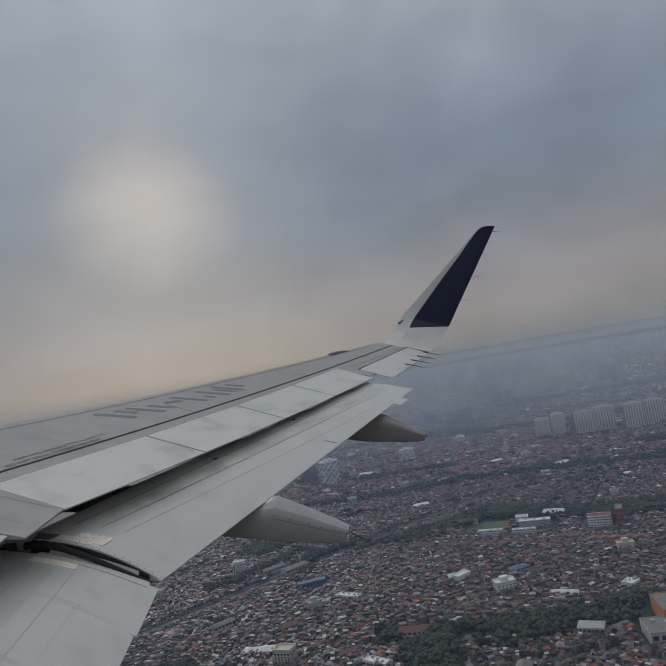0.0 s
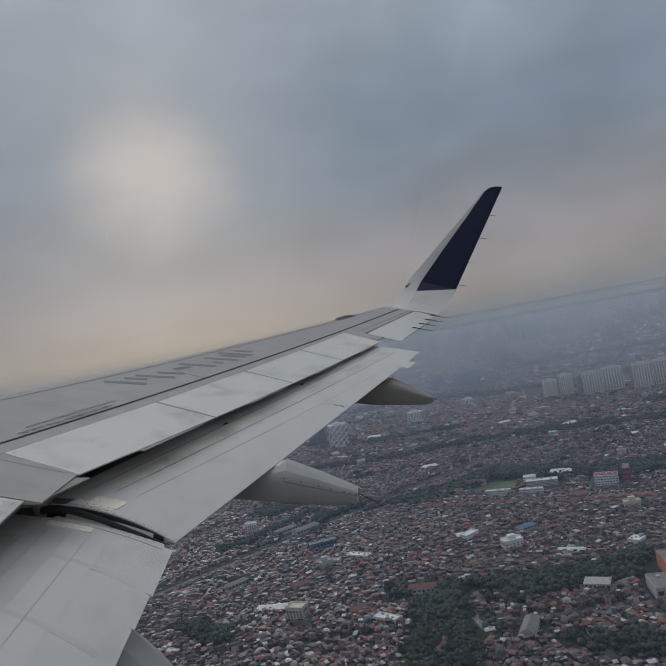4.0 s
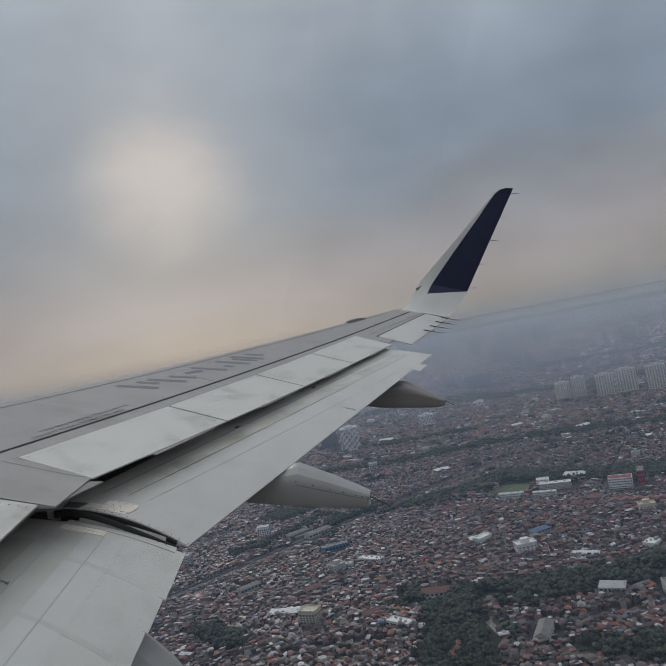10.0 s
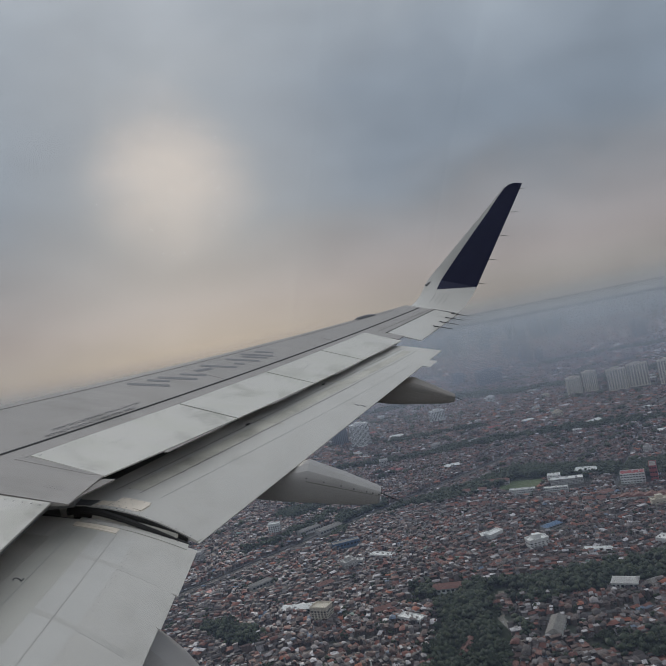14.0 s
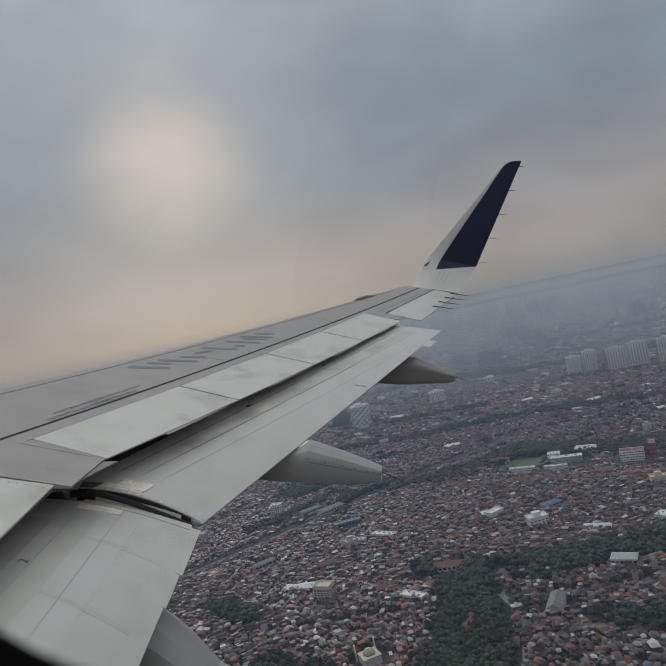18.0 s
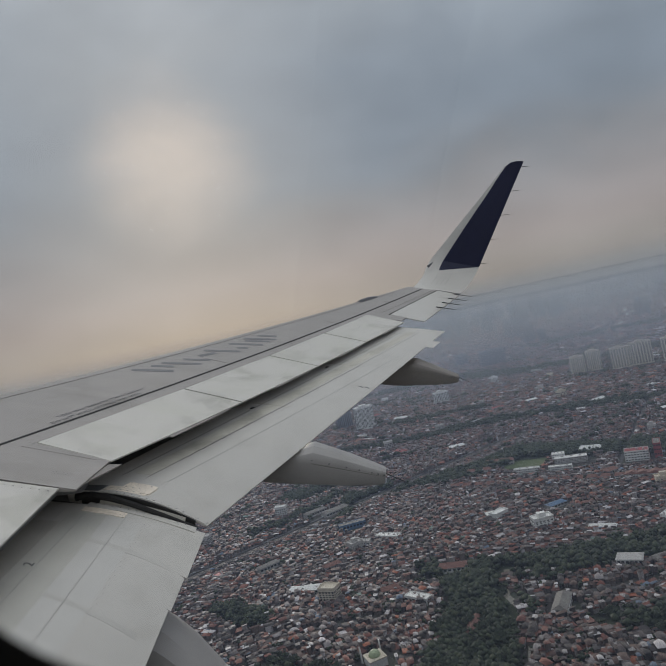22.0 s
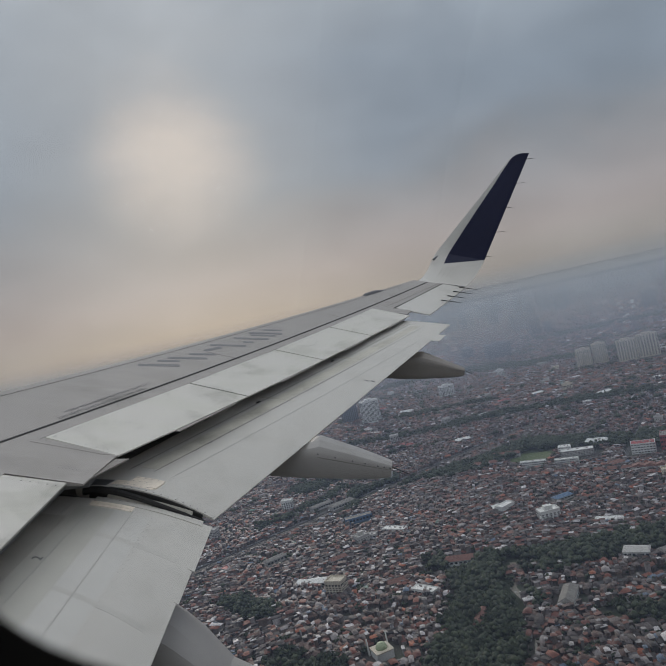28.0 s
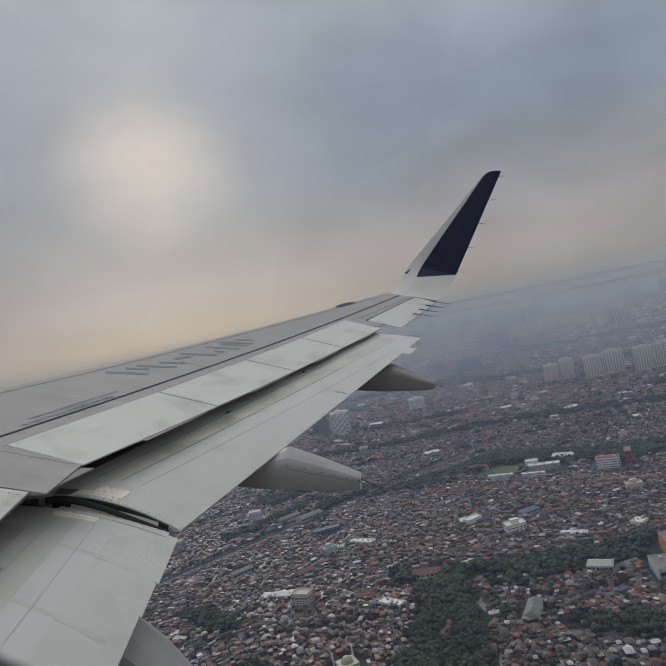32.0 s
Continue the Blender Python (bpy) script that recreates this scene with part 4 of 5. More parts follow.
SITES = [(269, 1090, 42), (331, 1031, 40), (411, 985, 34), (257, 1043, 26), (303, 1018, 26), (152, 593, 20), (69, 589, 20), (77, 728, 24), (-33, 956, 26), (-58, 1050, 30), (-90, 1062, 26),
         (-24, 1882, 40), (34, 1783, 45), (275, 1956, 40), (690, 1945, 45), (735, 1906, 40), (785, 1865, 50), (845, 1832, 50), (905, 1806, 50), (476, 2102, 24), (345, 640, 70), (300, 612, 26), (-25, 568, 22), (240, 860, 22), (-150, 860, 22), (430, 760, 26)]


def near_line(x, y, lines):
    hit = np.zeros(x.shape, bool)
    for x0, y0, x1, y1, w in lines:
        dx, dy = x1 - x0, y1 - y0
        k = np.clip(((x - x0) * dx + (y - y0) * dy) / (dx * dx + dy * dy), 0, 1)
        hit |= np.hypot(x - x0 - k * dx, y - y0 - k * dy) < w * (1 + 0.25 * np.sin(x * 0.11) * np.cos(y * 0.09))
    return hit


def taken(x, y):
    out = near_line(x, y, WOODS) | near_line(x, y, TRACKS) | near_line(x, y, ROADS)
    for cx, cy, r in SITES:
        out |= np.hypot(x - cx, y - cy) < r
    return out


def in_view(x, y, side=0.0):
    a = np.degrees(np.arctan2(x, y))
    return (a > -27 - side) & (a < 36 + side)


def plots(d0, d1, pitch_x, pitch_y, cell, keep):
    """House plots in small quarters, each with rows at its own angle."""
    xs, ys, angs = [], [], []
    half = math.tan(radians(40)) * d1
    cx, cy = [], []
    step = cell
    gx, gy = np.meshgrid(np.arange(-half, half, step), np.arange(0, d1 + step, step))
    cx = (gx + rng.uniform(-0.4, 0.4, gx.shape) * step).ravel()
    cy = (gy + rng.uniform(-0.4, 0.4, gy.shape) * step).ravel()
    dd = np.hypot(cx, cy)
    ok = (dd > d0 - step * 1.5) & (dd < d1 + step * 1.5) & in_view(cx, cy, 12)
    cx, cy = cx[ok], cy[ok]
    for i in range(len(cx)):
        ang = rng.uniform(-0.55, 0.55) + (0 if rng.random() < 0.5 else math.pi / 2)
        m = int(step * 1.3 / min(pitch_x, pitch_y)) + 1
        u, v = np.meshgrid(np.arange(-m, m + 1) * pitch_x, np.arange(-m, m + 1) * pitch_y)
        v = v + np.where((np.arange(-m, m + 1) % 2)[:, None] == 0, pitch_y * 0.10, -pitch_y * 0.10)
        u, v = u.ravel() + rng.uniform(-0.16, 0.16, u.size) * pitch_x, v.ravel() + rng.uniform(-0.16, 0.16, u.size) * pitch_y
        px, py = cx[i] + u * math.cos(ang) - v * math.sin(ang), cy[i] + u * math.sin(ang) + v * math.cos(ang)
        near = np.argsort(np.hypot(cx - cx[i], cy - cy[i]))[1:13]
        mine = np.hypot(px - cx[i], py - cy[i])
        good = np.ones(px.shape, bool)
        for j in near:
            good &= mine < np.hypot(px - cx[j], py - cy[j])
        d = np.hypot(px, py)
        good &= (d >= d0) & (d < d1) & in_view(px, py) & (rng.random(px.size) < keep)
        xs.append(px[good]), ys.append(py[good]), angs.append(np.full(good.sum(), ang))
    x, y, a = np.concatenate(xs), np.concatenate(ys), np.concatenate(angs)
    free = ~taken(x, y)
    return x[free], y[free], a[free] + rng.normal(0, 0.06, free.sum())


ROOF_FACES = [(1, 2, 5, 4), (3, 0, 4, 5), (0, 1, 4), (2, 3, 5)]
WALL_FACES = [(0, 1, 5, 4), (1, 2, 6, 5), (2, 3, 7, 6), (3, 0, 4, 7)]


def house_corners(x, y, a, w, l, h, rise, hip, lean=0.0):
    """Walls and roofs of many houses at once."""
    N = len(x)
    sx, sy, sz, s = lay(x, y)
    c, q = np.cos(a), np.sin(a)
    put_at = lambda u, v, z: np.stack([sx + (u * c - v * q) * s, sy + (u * q + v * c) * s, sz + z * s], -1)
    signs = ((-1, -1), (1, -1), (1, 1), (-1, 1))
    walls = [put_at(i * w / 2, j * l / 2, np.full(N, -4.0)) for i, j in signs] + [put_at(i * w / 2, j * l / 2, h) for i, j in signs]
    ow, ol = w / 2 + 0.45, l / 2 + 0.45
    roofs = [put_at(i * ow, j * ol, h - 0.1) for i, j in signs] + [put_at(lean * ow, -ol * hip, h + rise), put_at(lean * ow, ol * hip, h + rise)]
    return np.stack(walls, 1), np.stack(roofs, 1)


def sizes(N, w0, w1, l0, l1, h0, h1):
    w, l = rng.uniform(w0, w1, N), rng.uniform(l0, l1, N)
    h = rng.uniform(h0, h1, N) + np.where(rng.random(N) < 0.16, 2.6, 0)
    flat_one = rng.random(N) < 0.30
    rise = np.where(flat_one, w * rng.uniform(0.02, 0.10, N), w * rng.uniform(0.16, 0.32, N))
    hip = np.where(rng.random(N) < 0.65, 1.0, rng.uniform(0.35, 0.7, N))
    lean = np.where(flat_one, rng.choice((-0.97, 0.97), N), rng.uniform(-0.25, 0.25, N))
    return w, l, h, rise, np.where(flat_one, 0.99, hip), lean


x, y, a = plots(420, 1500, 5.9, 7.6, 80, 0.93)
w, l, h, rise, hip, lean = sizes(len(x), 3.2, 7.4, 4.4, 10.0, 2.5, 5.5)
near_one = (y < 640) & (np.abs(x - 40) < 260)
picked = np.flatnonzero(near_one)[np.argsort(np.hypot(x, y)[near_one])][:300]
single = np.zeros(len(x), bool)
single[picked] = True
WV, RV = house_corners(x, y, a, w, l, h, rise, hip, lean)
mass("house_walls", WV[~single], WALL_FACES, M_WALL, "rendered walls of closely packed low houses", "houses")
mass("house_roofs", RV[~single], ROOF_FACES, M_ROOF, "brown, red, grey and white roofs of closely packed houses", "roofs")
# lean-to annexes and upper rooms that break up the roofs
more = np.repeat(np.arange(len(x)), 2)[rng.random(2 * len(x)) < 0.55]
ax, ay = x[more] + rng.uniform(-4.4, 4.4, len(more)), y[more] + rng.uniform(-4.8, 4.8, len(more))
aw, al, ah, ar, ahip, alean = sizes(len(more), 1.5, 4.4, 1.8, 6.0, 3.2, 7.6)
AW, AR = house_corners(ax, ay, a[more], aw, al, ah, ar * 0.6, ahip, alean)
mass("annex_walls", AW, WALL_FACES, M_WALL, "small annexes and upper rooms between houses", "houses")
mass("annex_roofs", AR, ROOF_FACES, M_SHEET, "small sheet roofs of annexes between houses", "roofs")
for i in picked:
    home = new("house")
    tagged(home, "small low house with a pitched roof in dense rows", "house", "houses of the near quarter")
    home.location = (float(x[i]), float(y[i]), 0)
    base = np.array(home.location)
    put("wall", mesh("wall", WV[i] - base, WALL_FACES, M_WALL_ONE), home)
    put("roof", mesh("roof", RV[i] - base, ROOF_FACES, M_ROOF_ONE), home)
x2, y2, a2 = plots(1500, 2700, 8.0, 9.8, 140, 0.9)
W2, R2 = house_corners(x2, y2, a2, *sizes(len(x2), 4.6, 8.4, 6, 10.5, 3, 6.5))
mass("house_walls", W2, WALL_FACES, M_WALL, "walls of houses farther out", "houses")
mass("house_roofs", R2, ROOF_FACES, M_ROOF, "mixed roofs of houses farther out", "roofs")
x3, y3, a3 = plots(2700, 6500, 17, 21, 330, 0.9)
w3, l3, h3, r3, p3, e3 = sizes(len(x3), 8, 16, 10, 20, 4, 10)
h3 = h3 + np.where(rng.random(len(x3)) < 0.08, rng.uniform(4, 16, len(x3)), 0)
W3, R3 = house_corners(x3, y3, a3, w3, l3, h3, r3, p3, e3)
mass("far_blocks", W3, WALL_FACES, M_WALL, "walls of distant town blocks", "houses")
mass("far_block_roofs", R3, ROOF_FACES, M_ROOF, "roofs of distant town blocks", "roofs")
x4, y4, a4 = plots(6500, 24000, 84, 100, 1700, 0.8)
w4, l4, h4, r4, p4, e4 = sizes(len(x4), 18, 48, 18, 60, 6, 20)
tall = rng.random(len(x4)) < 0.10
h4 = h4 + np.where(tall, rng.uniform(10, 45, len(x4)), 0)
r4 = np.where(tall, 0.5, r4 * 0.4)
W4, R4 = house_corners(x4, y4, a4, w4, l4, h4, r4, p4, e4)
# blocks near the horizon wear the palette paled for haze
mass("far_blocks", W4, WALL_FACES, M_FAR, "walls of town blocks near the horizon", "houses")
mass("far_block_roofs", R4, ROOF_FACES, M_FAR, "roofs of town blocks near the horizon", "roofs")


# ---- strips on the ground ----
def strip_shape(points, width, z):
    rings = []
    pts = [Vector((*p, 0)) for p in points]
    for i, p in enumerate(pts):
        d = (pts[min(i + 1, len(pts) - 1)] - pts[max(i - 1, 0)]).normalized()
        side = Vector((-d.y, d.x, 0)) * width / 2
        rings.append([p + side + Vector((0, 0, z)), p - side + Vector((0, 0, z)), p - side + Vector((0, 0, z - 0.8)), p + side + Vector((0, 0, z - 0.8))])
    return loft(rings)


def along(x0, y0, x1, y1, n=14, bend=0.0):
    return [(x0 + (x1 - x0) * k / n + bend * math.sin(math.pi * k / n), y0 + (y1 - y0) * k / n) for k in range(n + 1)]


for x0, y0, x1, y1, w_ in ROADS:
    tagged(part("road", strip_shape(along(x0, y0, x1, y1), w_ * 1.25, 0.25 + 0.004 * w_), M_ROAD, None), "grey asphalt street between houses", "road", kind="structure")
railway = new("railway")
tagged(railway, "railway line on pale ballast with a service road beside it", "railway")
part("ballast", strip_shape(along(-620, 632, 330, 1318), 11, 1.2), M_BALLAST, railway)
for off in (-3.6, -2.2, 1.4, 2.8):
    part("rail", strip_shape(along(-620 - off * 0.58, 632 + off * 0.81, 330 - off * 0.58, 1318 + off * 0.81, 4), 0.3, 1.5), M_RAIL, railway)
tagged(part("road", strip_shape(along(-628, 645, 322, 1331), 7, 0.9), M_ROAD, None), "grey service road along the railway", "road", kind="structure")
tagged(part("river", strip_shape([(128, 700), (124, 670), (112, 640), (118, 600), (112, 560), (100, 520), (96, 470)], 6.5, 0.7), M_RIVER, None), "narrow silty stream among trees", "water", kind="structure")
for i, (x0, y0, x1, y1, w_) in enumerate(WOODS):
    lx0, ly0, lz0, s0_ = [float(v) for v in lay(x0, y0)]
    if math.hypot(x0, y0) < 2500 and math.hypot(x1, y1) < 2500:
        tagged(part("undergrowth", strip_shape(along(x0, y0, x1, y1, 8, 3), w_ * 1.8, 0.3 + 0.012 * i), M_UNDER, None), "dark green undergrowth beneath trees", "undergrowth", kind="structure")


# ---- trees ----
def crown(seed, clumps, leafy=False):
    r = random.Random(seed)
    vs, fs = [], []
    for k in range(clumps):
        a, b = r.uniform(0, 6.28), r.uniform(-0.5, 1.0)
        rad = 0.36 * math.sqrt(1 - min(1, b * b) * 0.6)
        c = Vector((rad * math.cos(a), rad * math.sin(a), 0.62 + 0.26 * b))
        if k == 0:
            c = Vector((0, 0, 0.66))
        s = r.uniform(0.17, 0.30)
        base = len(vs)
        for p in ((1, 0, 0), (0, 1, 0), (-1, 0, 0), (0, -1, 0), (0, 0, 0.8), (0, 0, -0.7)):
            vs.append(c + Vector(p) * s * r.uniform(0.7, 1.3) + Vector((r.uniform(-1, 1), r.uniform(-1, 1), r.uniform(-1, 1))) * 0.05)
        for i in range(4):
            j = (i + 1) % 4
            fs += [(base + i, base + j, base + 4), (base + j, base + i, base + 5)]
    if leafy:
        for k in range(170):
            a, b = r.uniform(0, 6.28), r.uniform(-1, 1)
            d = Vector((math.sqrt(1 - b * b) * math.cos(a), math.sqrt(1 - b * b) * math.sin(a), b * 0.72))
            c = Vector((0, 0, 0.66)) + d * r.uniform(0.30, 0.60)
            u = Vector((r.uniform(-1, 1), r.uniform(-1, 1), r.uniform(-0.6, 0.6))).normalized() * r.uniform(0.05, 0.10)
            w_ = u.orthogonal().normalized() * r.uniform(0.03, 0.07)
            base = len(vs)
            vs += [c - u, c - w_, c + u, c + w_]
            fs.append((base, base + 1, base + 2, base + 3))
    return vs, fs


def wood_points(lines, area):
    px, py = [], []
    for x0, y0, x1, y1, w_ in lines:
        length = math.hypot(x1 - x0, y1 - y0)
        d = math.hypot((x0 + x1) / 2, (y0 + y1) / 2)
        k = int((length * 2 * w_ + 3.1 * w_ * w_) / (area * (1 if d < 1300 else 2.4 if d < 2300 else 6)))
        u, v, t = rng.uniform(0, 1, k), rng.uniform(-1, 1, k) * w_, rng.uniform(-0.5, 0.5, k) * w_
        px.append(x0 + (x1 - x0) * u - (y1 - y0) / length * v + (x1 - x0) / length * t)
        py.append(y0 + (y1 - y0) * u + (x1 - x0) / length * v + (y1 - y0) / length * t)
    return np.concatenate(px), np.concatenate(py)


def tree_mass(name, px, py, size0, size1, label, seeds=(1, 2, 3, 4), clumps=7):
    for k, seed in enumerate(seeds):
        mine = np.arange(len(px)) % len(seeds) == k
        vs, fs = crown(seed, clumps)
        T = np.array([tuple(v) for v in vs])
        N = mine.sum()
        sx, sy, sz, s = lay(px[mine], py[mine])
        size, spin = rng.uniform(size0, size1, N) * s, rng.uniform(0, 6.28, N)
        c, q = np.cos(spin)[:, None], np.sin(spin)[:, None]
        wide = (size * rng.uniform(0.8, 1.2, N))[:, None]
        V = np.stack([sx[:, None] + (T[None, :, 0] * c - T[None, :, 1] * q) * wide, sy[:, None] + (T[None, :, 0] * q + T[None, :, 1] * c) * wide,
                      sz[:, None] + T[None, :, 2] * size[:, None] * 1.0 - size[:, None] * 0.25], -1)
        mass(name, V, fs, M_LEAF, label, "trees")


wx, wy = wood_points(WOODS, 34.0)
wx, wy = wx + 11 * np.sin(wy * 0.021 + wx * 0.013) + 5 * np.sin(wx * 0.07), wy + 13 * np.sin(wx * 0.024 + 1.0) + 6 * np.sin(wy * 0.06 + wx * 0.05)
STREAM = [(128, 700, 112, 640, 12), (112, 640, 112, 560, 12), (112, 560, 96, 470, 12)]
clear_of = ~(near_line(wx, wy, TRACKS) | near_line(wx, wy, STREAM) | near_line(wx, wy, ROADS))
for cx_, cy_, r_ in SITES:
    clear_of &= np.hypot(wx - cx_, wy - cy_) > r_ * 0.82
wx, wy = wx[clear_of], wy[clear_of]
tree_mass("woodland", wx, wy, 9, 17, "dense dark green trees in a belt through the town")
sx_, sy_ = rng.uniform(-900, 1100, 16000), rng.uniform(400, 1700, 16000)
ok = in_view(sx_, sy_) & (np.hypot(sx_, sy_) < 1700) & ~near_line(sx_, sy_, TRACKS) & ~near_line(sx_, sy_, ROADS)
clump = np.sin(sx_ * 0.021 + 1.3) * np.cos(sy_ * 0.017) + 0.5 * np.sin(sx_ * 0.06 + sy_ * 0.05)
ok &= clump > rng.uniform(-1.2, 0.9, len(sx_))
for cx_, cy_, r_ in SITES:
    ok &= np.hypot(sx_ - cx_, sy_ - cy_) > r_ * 0.85
tree_mass("garden_trees", sx_[ok], sy_[ok], 5, 10.5, "dark green trees scattered between houses")
fx, fy = rng.uniform(-2600, 3600, 60000), rng.uniform(1100, 5600, 60000)
ok = in_view(fx, fy) & (np.hypot(fx, fy) > 1150)
patch = np.sin(fx * 0.0061 + 2.1 * np.sin(fy * 0.0033)) * np.cos(fy * 0.0083 + 1.7 * np.sin(fx * 0.0041)) + 0.45 * np.sin(fx * 0.021 + fy * 0.017) + 0.3 * np.sin(fx * 0.05 - fy * 0.043)
ok &= (patch > 0.42 + rng.uniform(-0.25, 0.25, len(fx))) | (rng.random(len(fx)) < 0.10)
ok &= ~near_line(fx, fy, ROADS) & ~near_line(fx, fy, TRACKS)
for cx_, cy_, r_ in SITES:
    ok &= np.hypot(fx - cx_, fy - cy_) > r_
tree_mass("far_trees", fx[ok], fy[ok], 9, 22, "far trees among houses in haze", (5, 6), 3)

trunk_mesh = fix_normals(mesh("trunk", *merged(rod((0, 0, -0.5), (0, 0, 4.2), 0.28, 0.16, 7), rod((0, 0, 3.0), (1.6, 0.6, 5.4), 0.12, 0.05, 5), rod((0, 0, 3.2), (-1.3, 1.1, 5.6), 0.12, 0.05, 5), rod((0, 0, 3.4), (0.2, -1.6, 5.8), 0.11, 0.05, 5)), M_BARK))
crown_meshes = []
for seed in (11, 12, 13):
    vs, fs = crown(seed, 11, True)
    crown_meshes.append(mesh("crown", [v * 9.5 for v in vs], fs, M_LEAF))
made = 0
for k in range(400):
    px_, py_ = rng.uniform(-130, 260), rng.uniform(470, 620)
    if made >= 90 or near_line(np.array([px_]), np.array([py_]), STREAM)[0] or near_line(np.array([px_]), np.array([py_]), ROADS + TRACKS)[0] or not near_line(np.array([px_]), np.array([py_]), WOODS)[0]:
        continue
    tree = tagged(new("tree"), "broad dark green tree in a belt of woodland", "tree", "trees of the near belt")
    tree.matrix_world = pose(px_, py_, 0, 0, 0, rng.uniform(0, 360)) @ Matrix.Scale(rng.uniform(0.8, 1.4), 4)
    put("trunk", trunk_mesh, tree)
    put("crown", crown_meshes[made % 3], tree)
    made += 1


# ---- buildings that stand out ----
def place(ob, x, y, turn):
    px, py, pz, s = [float(v) for v in lay(np.array(x, float), np.array(y, float))]
    ob.matrix_world = pose(px, py, pz, 0, 0, turn) @ Matrix.Scale(s, 4)
    return ob


def tower(x, y, w, d, h, turn, wall, label, bays=6, glass=M_WINDOW, floors=0, crown_box=True):
    """A high-rise: core, projecting piers, window strips, floor bands, roof plant."""
    t = tagged(new("tower_block"), label, "tower block")
    part("wall", box(-w / 2, w / 2, -d / 2, d / 2, -4, h), wall, t)
    for side, (a, b) in enumerate(((w, d), (w, d), (d, w), (d, w))):
        for k in range(bays):
            u = -a / 2 + a * (k + 0.5) / bays
            half = a / bays * 0.27
            z0, z1 = 4, h - 3
            if side < 2:
                q = (-1 if side == 0 else 1) * d / 2
                shape = box(u - half, u + half, q - 0.15, q + 0.15, z0, z1)
            else:
                q = (-1 if side == 2 else 1) * w / 2
                shape = box(q - 0.15, q + 0.15, u - half, u + half, z0, z1)
            part("window_strip", shape, glass, t)
    for k in range(1, floors):
        z = 4 + (h - 7) * k / floors
        part("floor_band", box(-w / 2 - 0.35, w / 2 + 0.35, -d / 2 - 0.35, d / 2 + 0.35, z - 0.5, z + 0.5), wall, t)
    part("parapet", merged(box(-w / 2 - 0.4, w / 2 + 0.4, -d / 2 - 0.4, -d / 2 + 0.4, h, h + 1.4), box(-w / 2 - 0.4, w / 2 + 0.4, d / 2 - 0.4, d / 2 + 0.4, h, h + 1.4),
                           box(-w / 2 - 0.4, -w / 2 + 0.4, -d / 2 + 0.41, d / 2 - 0.41, h, h + 1.4), box(w / 2 - 0.4, w / 2 + 0.4, -d / 2 + 0.41, d / 2 - 0.41, h, h + 1.4)), wall, t)
    if crown_box:
        part("roof_plant", box(-w * 0.22, w * 0.2, -d * 0.25, d * 0.2, h, h + 5.5), wall, t)
    return place(t, x, y, turn)


def hall(x, y, w, d, h, turn, wall, roof, label, rise=0.0, bays=8, category="building", bands=1):
    """A low large building: walls, window bands, and a flat or pitched roof."""
    t = tagged(new("hall"), label, category)
    part("wall", box(-w / 2, w / 2, -d / 2, d / 2, -4, h), wall, t)
    for b in range(bands):
        z = h * (b + 0.45) / bands
        for sgn in (-1, 1):
            for k in range(bays):
                u = -w / 2 + w * (k + 0.5) / bays
                part("window", box(u - w / bays * 0.32, u + w / bays * 0.32, sgn * d / 2 - 0.12, sgn * d / 2 + 0.12, z, z + h / bands * 0.33), M_WINDOW, t)
    if rise:
        o = 0.8
        v = [(-w / 2 - o, -d / 2 - o, h - 0.1), (w / 2 + o, -d / 2 - o, h - 0.1), (w / 2 + o, d / 2 + o, h - 0.1), (-w / 2 - o, d / 2 + o, h - 0.1), (-w / 2 * 0.86, 0, h + rise), (w / 2 * 0.86, 0, h + rise)]
        part("roof", (v, [(0, 1, 5, 4), (2, 3, 4, 5), (3, 0, 4), (1, 2, 5), (0, 3, 2, 1)]), roof, t)
    else:
        part("roof", box(-w / 2 + 0.5, w / 2 - 0.5, -d / 2 + 0.5, d / 2 - 0.5, h, h + 0.3), roof, t)
        part("parapet", merged(box(-w / 2, w / 2, -d / 2, -d / 2 + 0.45, h, h + 1), box(-w / 2, w / 2, d / 2 - 0.45, d / 2, h, h + 1),
                               box(-w / 2, -w / 2 + 0.45, -d / 2 + 0.46, d / 2 - 0.46, h, h + 1), box(w / 2 - 0.45, w / 2, -d / 2 + 0.46, d / 2 - 0.46, h, h + 1)), wall, t)
        for k in range(3):
            u, v = (-0.3 + 0.28 * k) * w, (0.18 - 0.17 * k) * d
            part("roof_unit", box(u, u + w * 0.08, v, v + d * 0.12, h + 0.3, h + 2.2), M_CONC, t)
    return place(t, x, y, turn)


# apartment slabs
for k, (x, y, w, h) in enumerate(((690, 1945, 48, 49), (735, 1906, 46, 58), (785, 1865, 62, 60), (845, 1832, 66, 64), (905, 1806, 60, 66), (965, 1775, 60, 66))):
    tower(x, y + (18 if k % 2 else -12), w * 0.82, 20, h, -8 - 3 * k, M_TAN, "beige apartment slab with rows of windows", 7, glass=M_GREY_ROOF, floors=14)
# the near pair
tower(-24, 1882, 44, 30, 72, 12, M_SLATE, "dark blue-grey office tower beside a white one", 8, floors=12)
white_pair = tower(34, 1783, 48, 30, 60, 12, M_WHITE, "white office tower with a fine window grid", 14, floors=17)
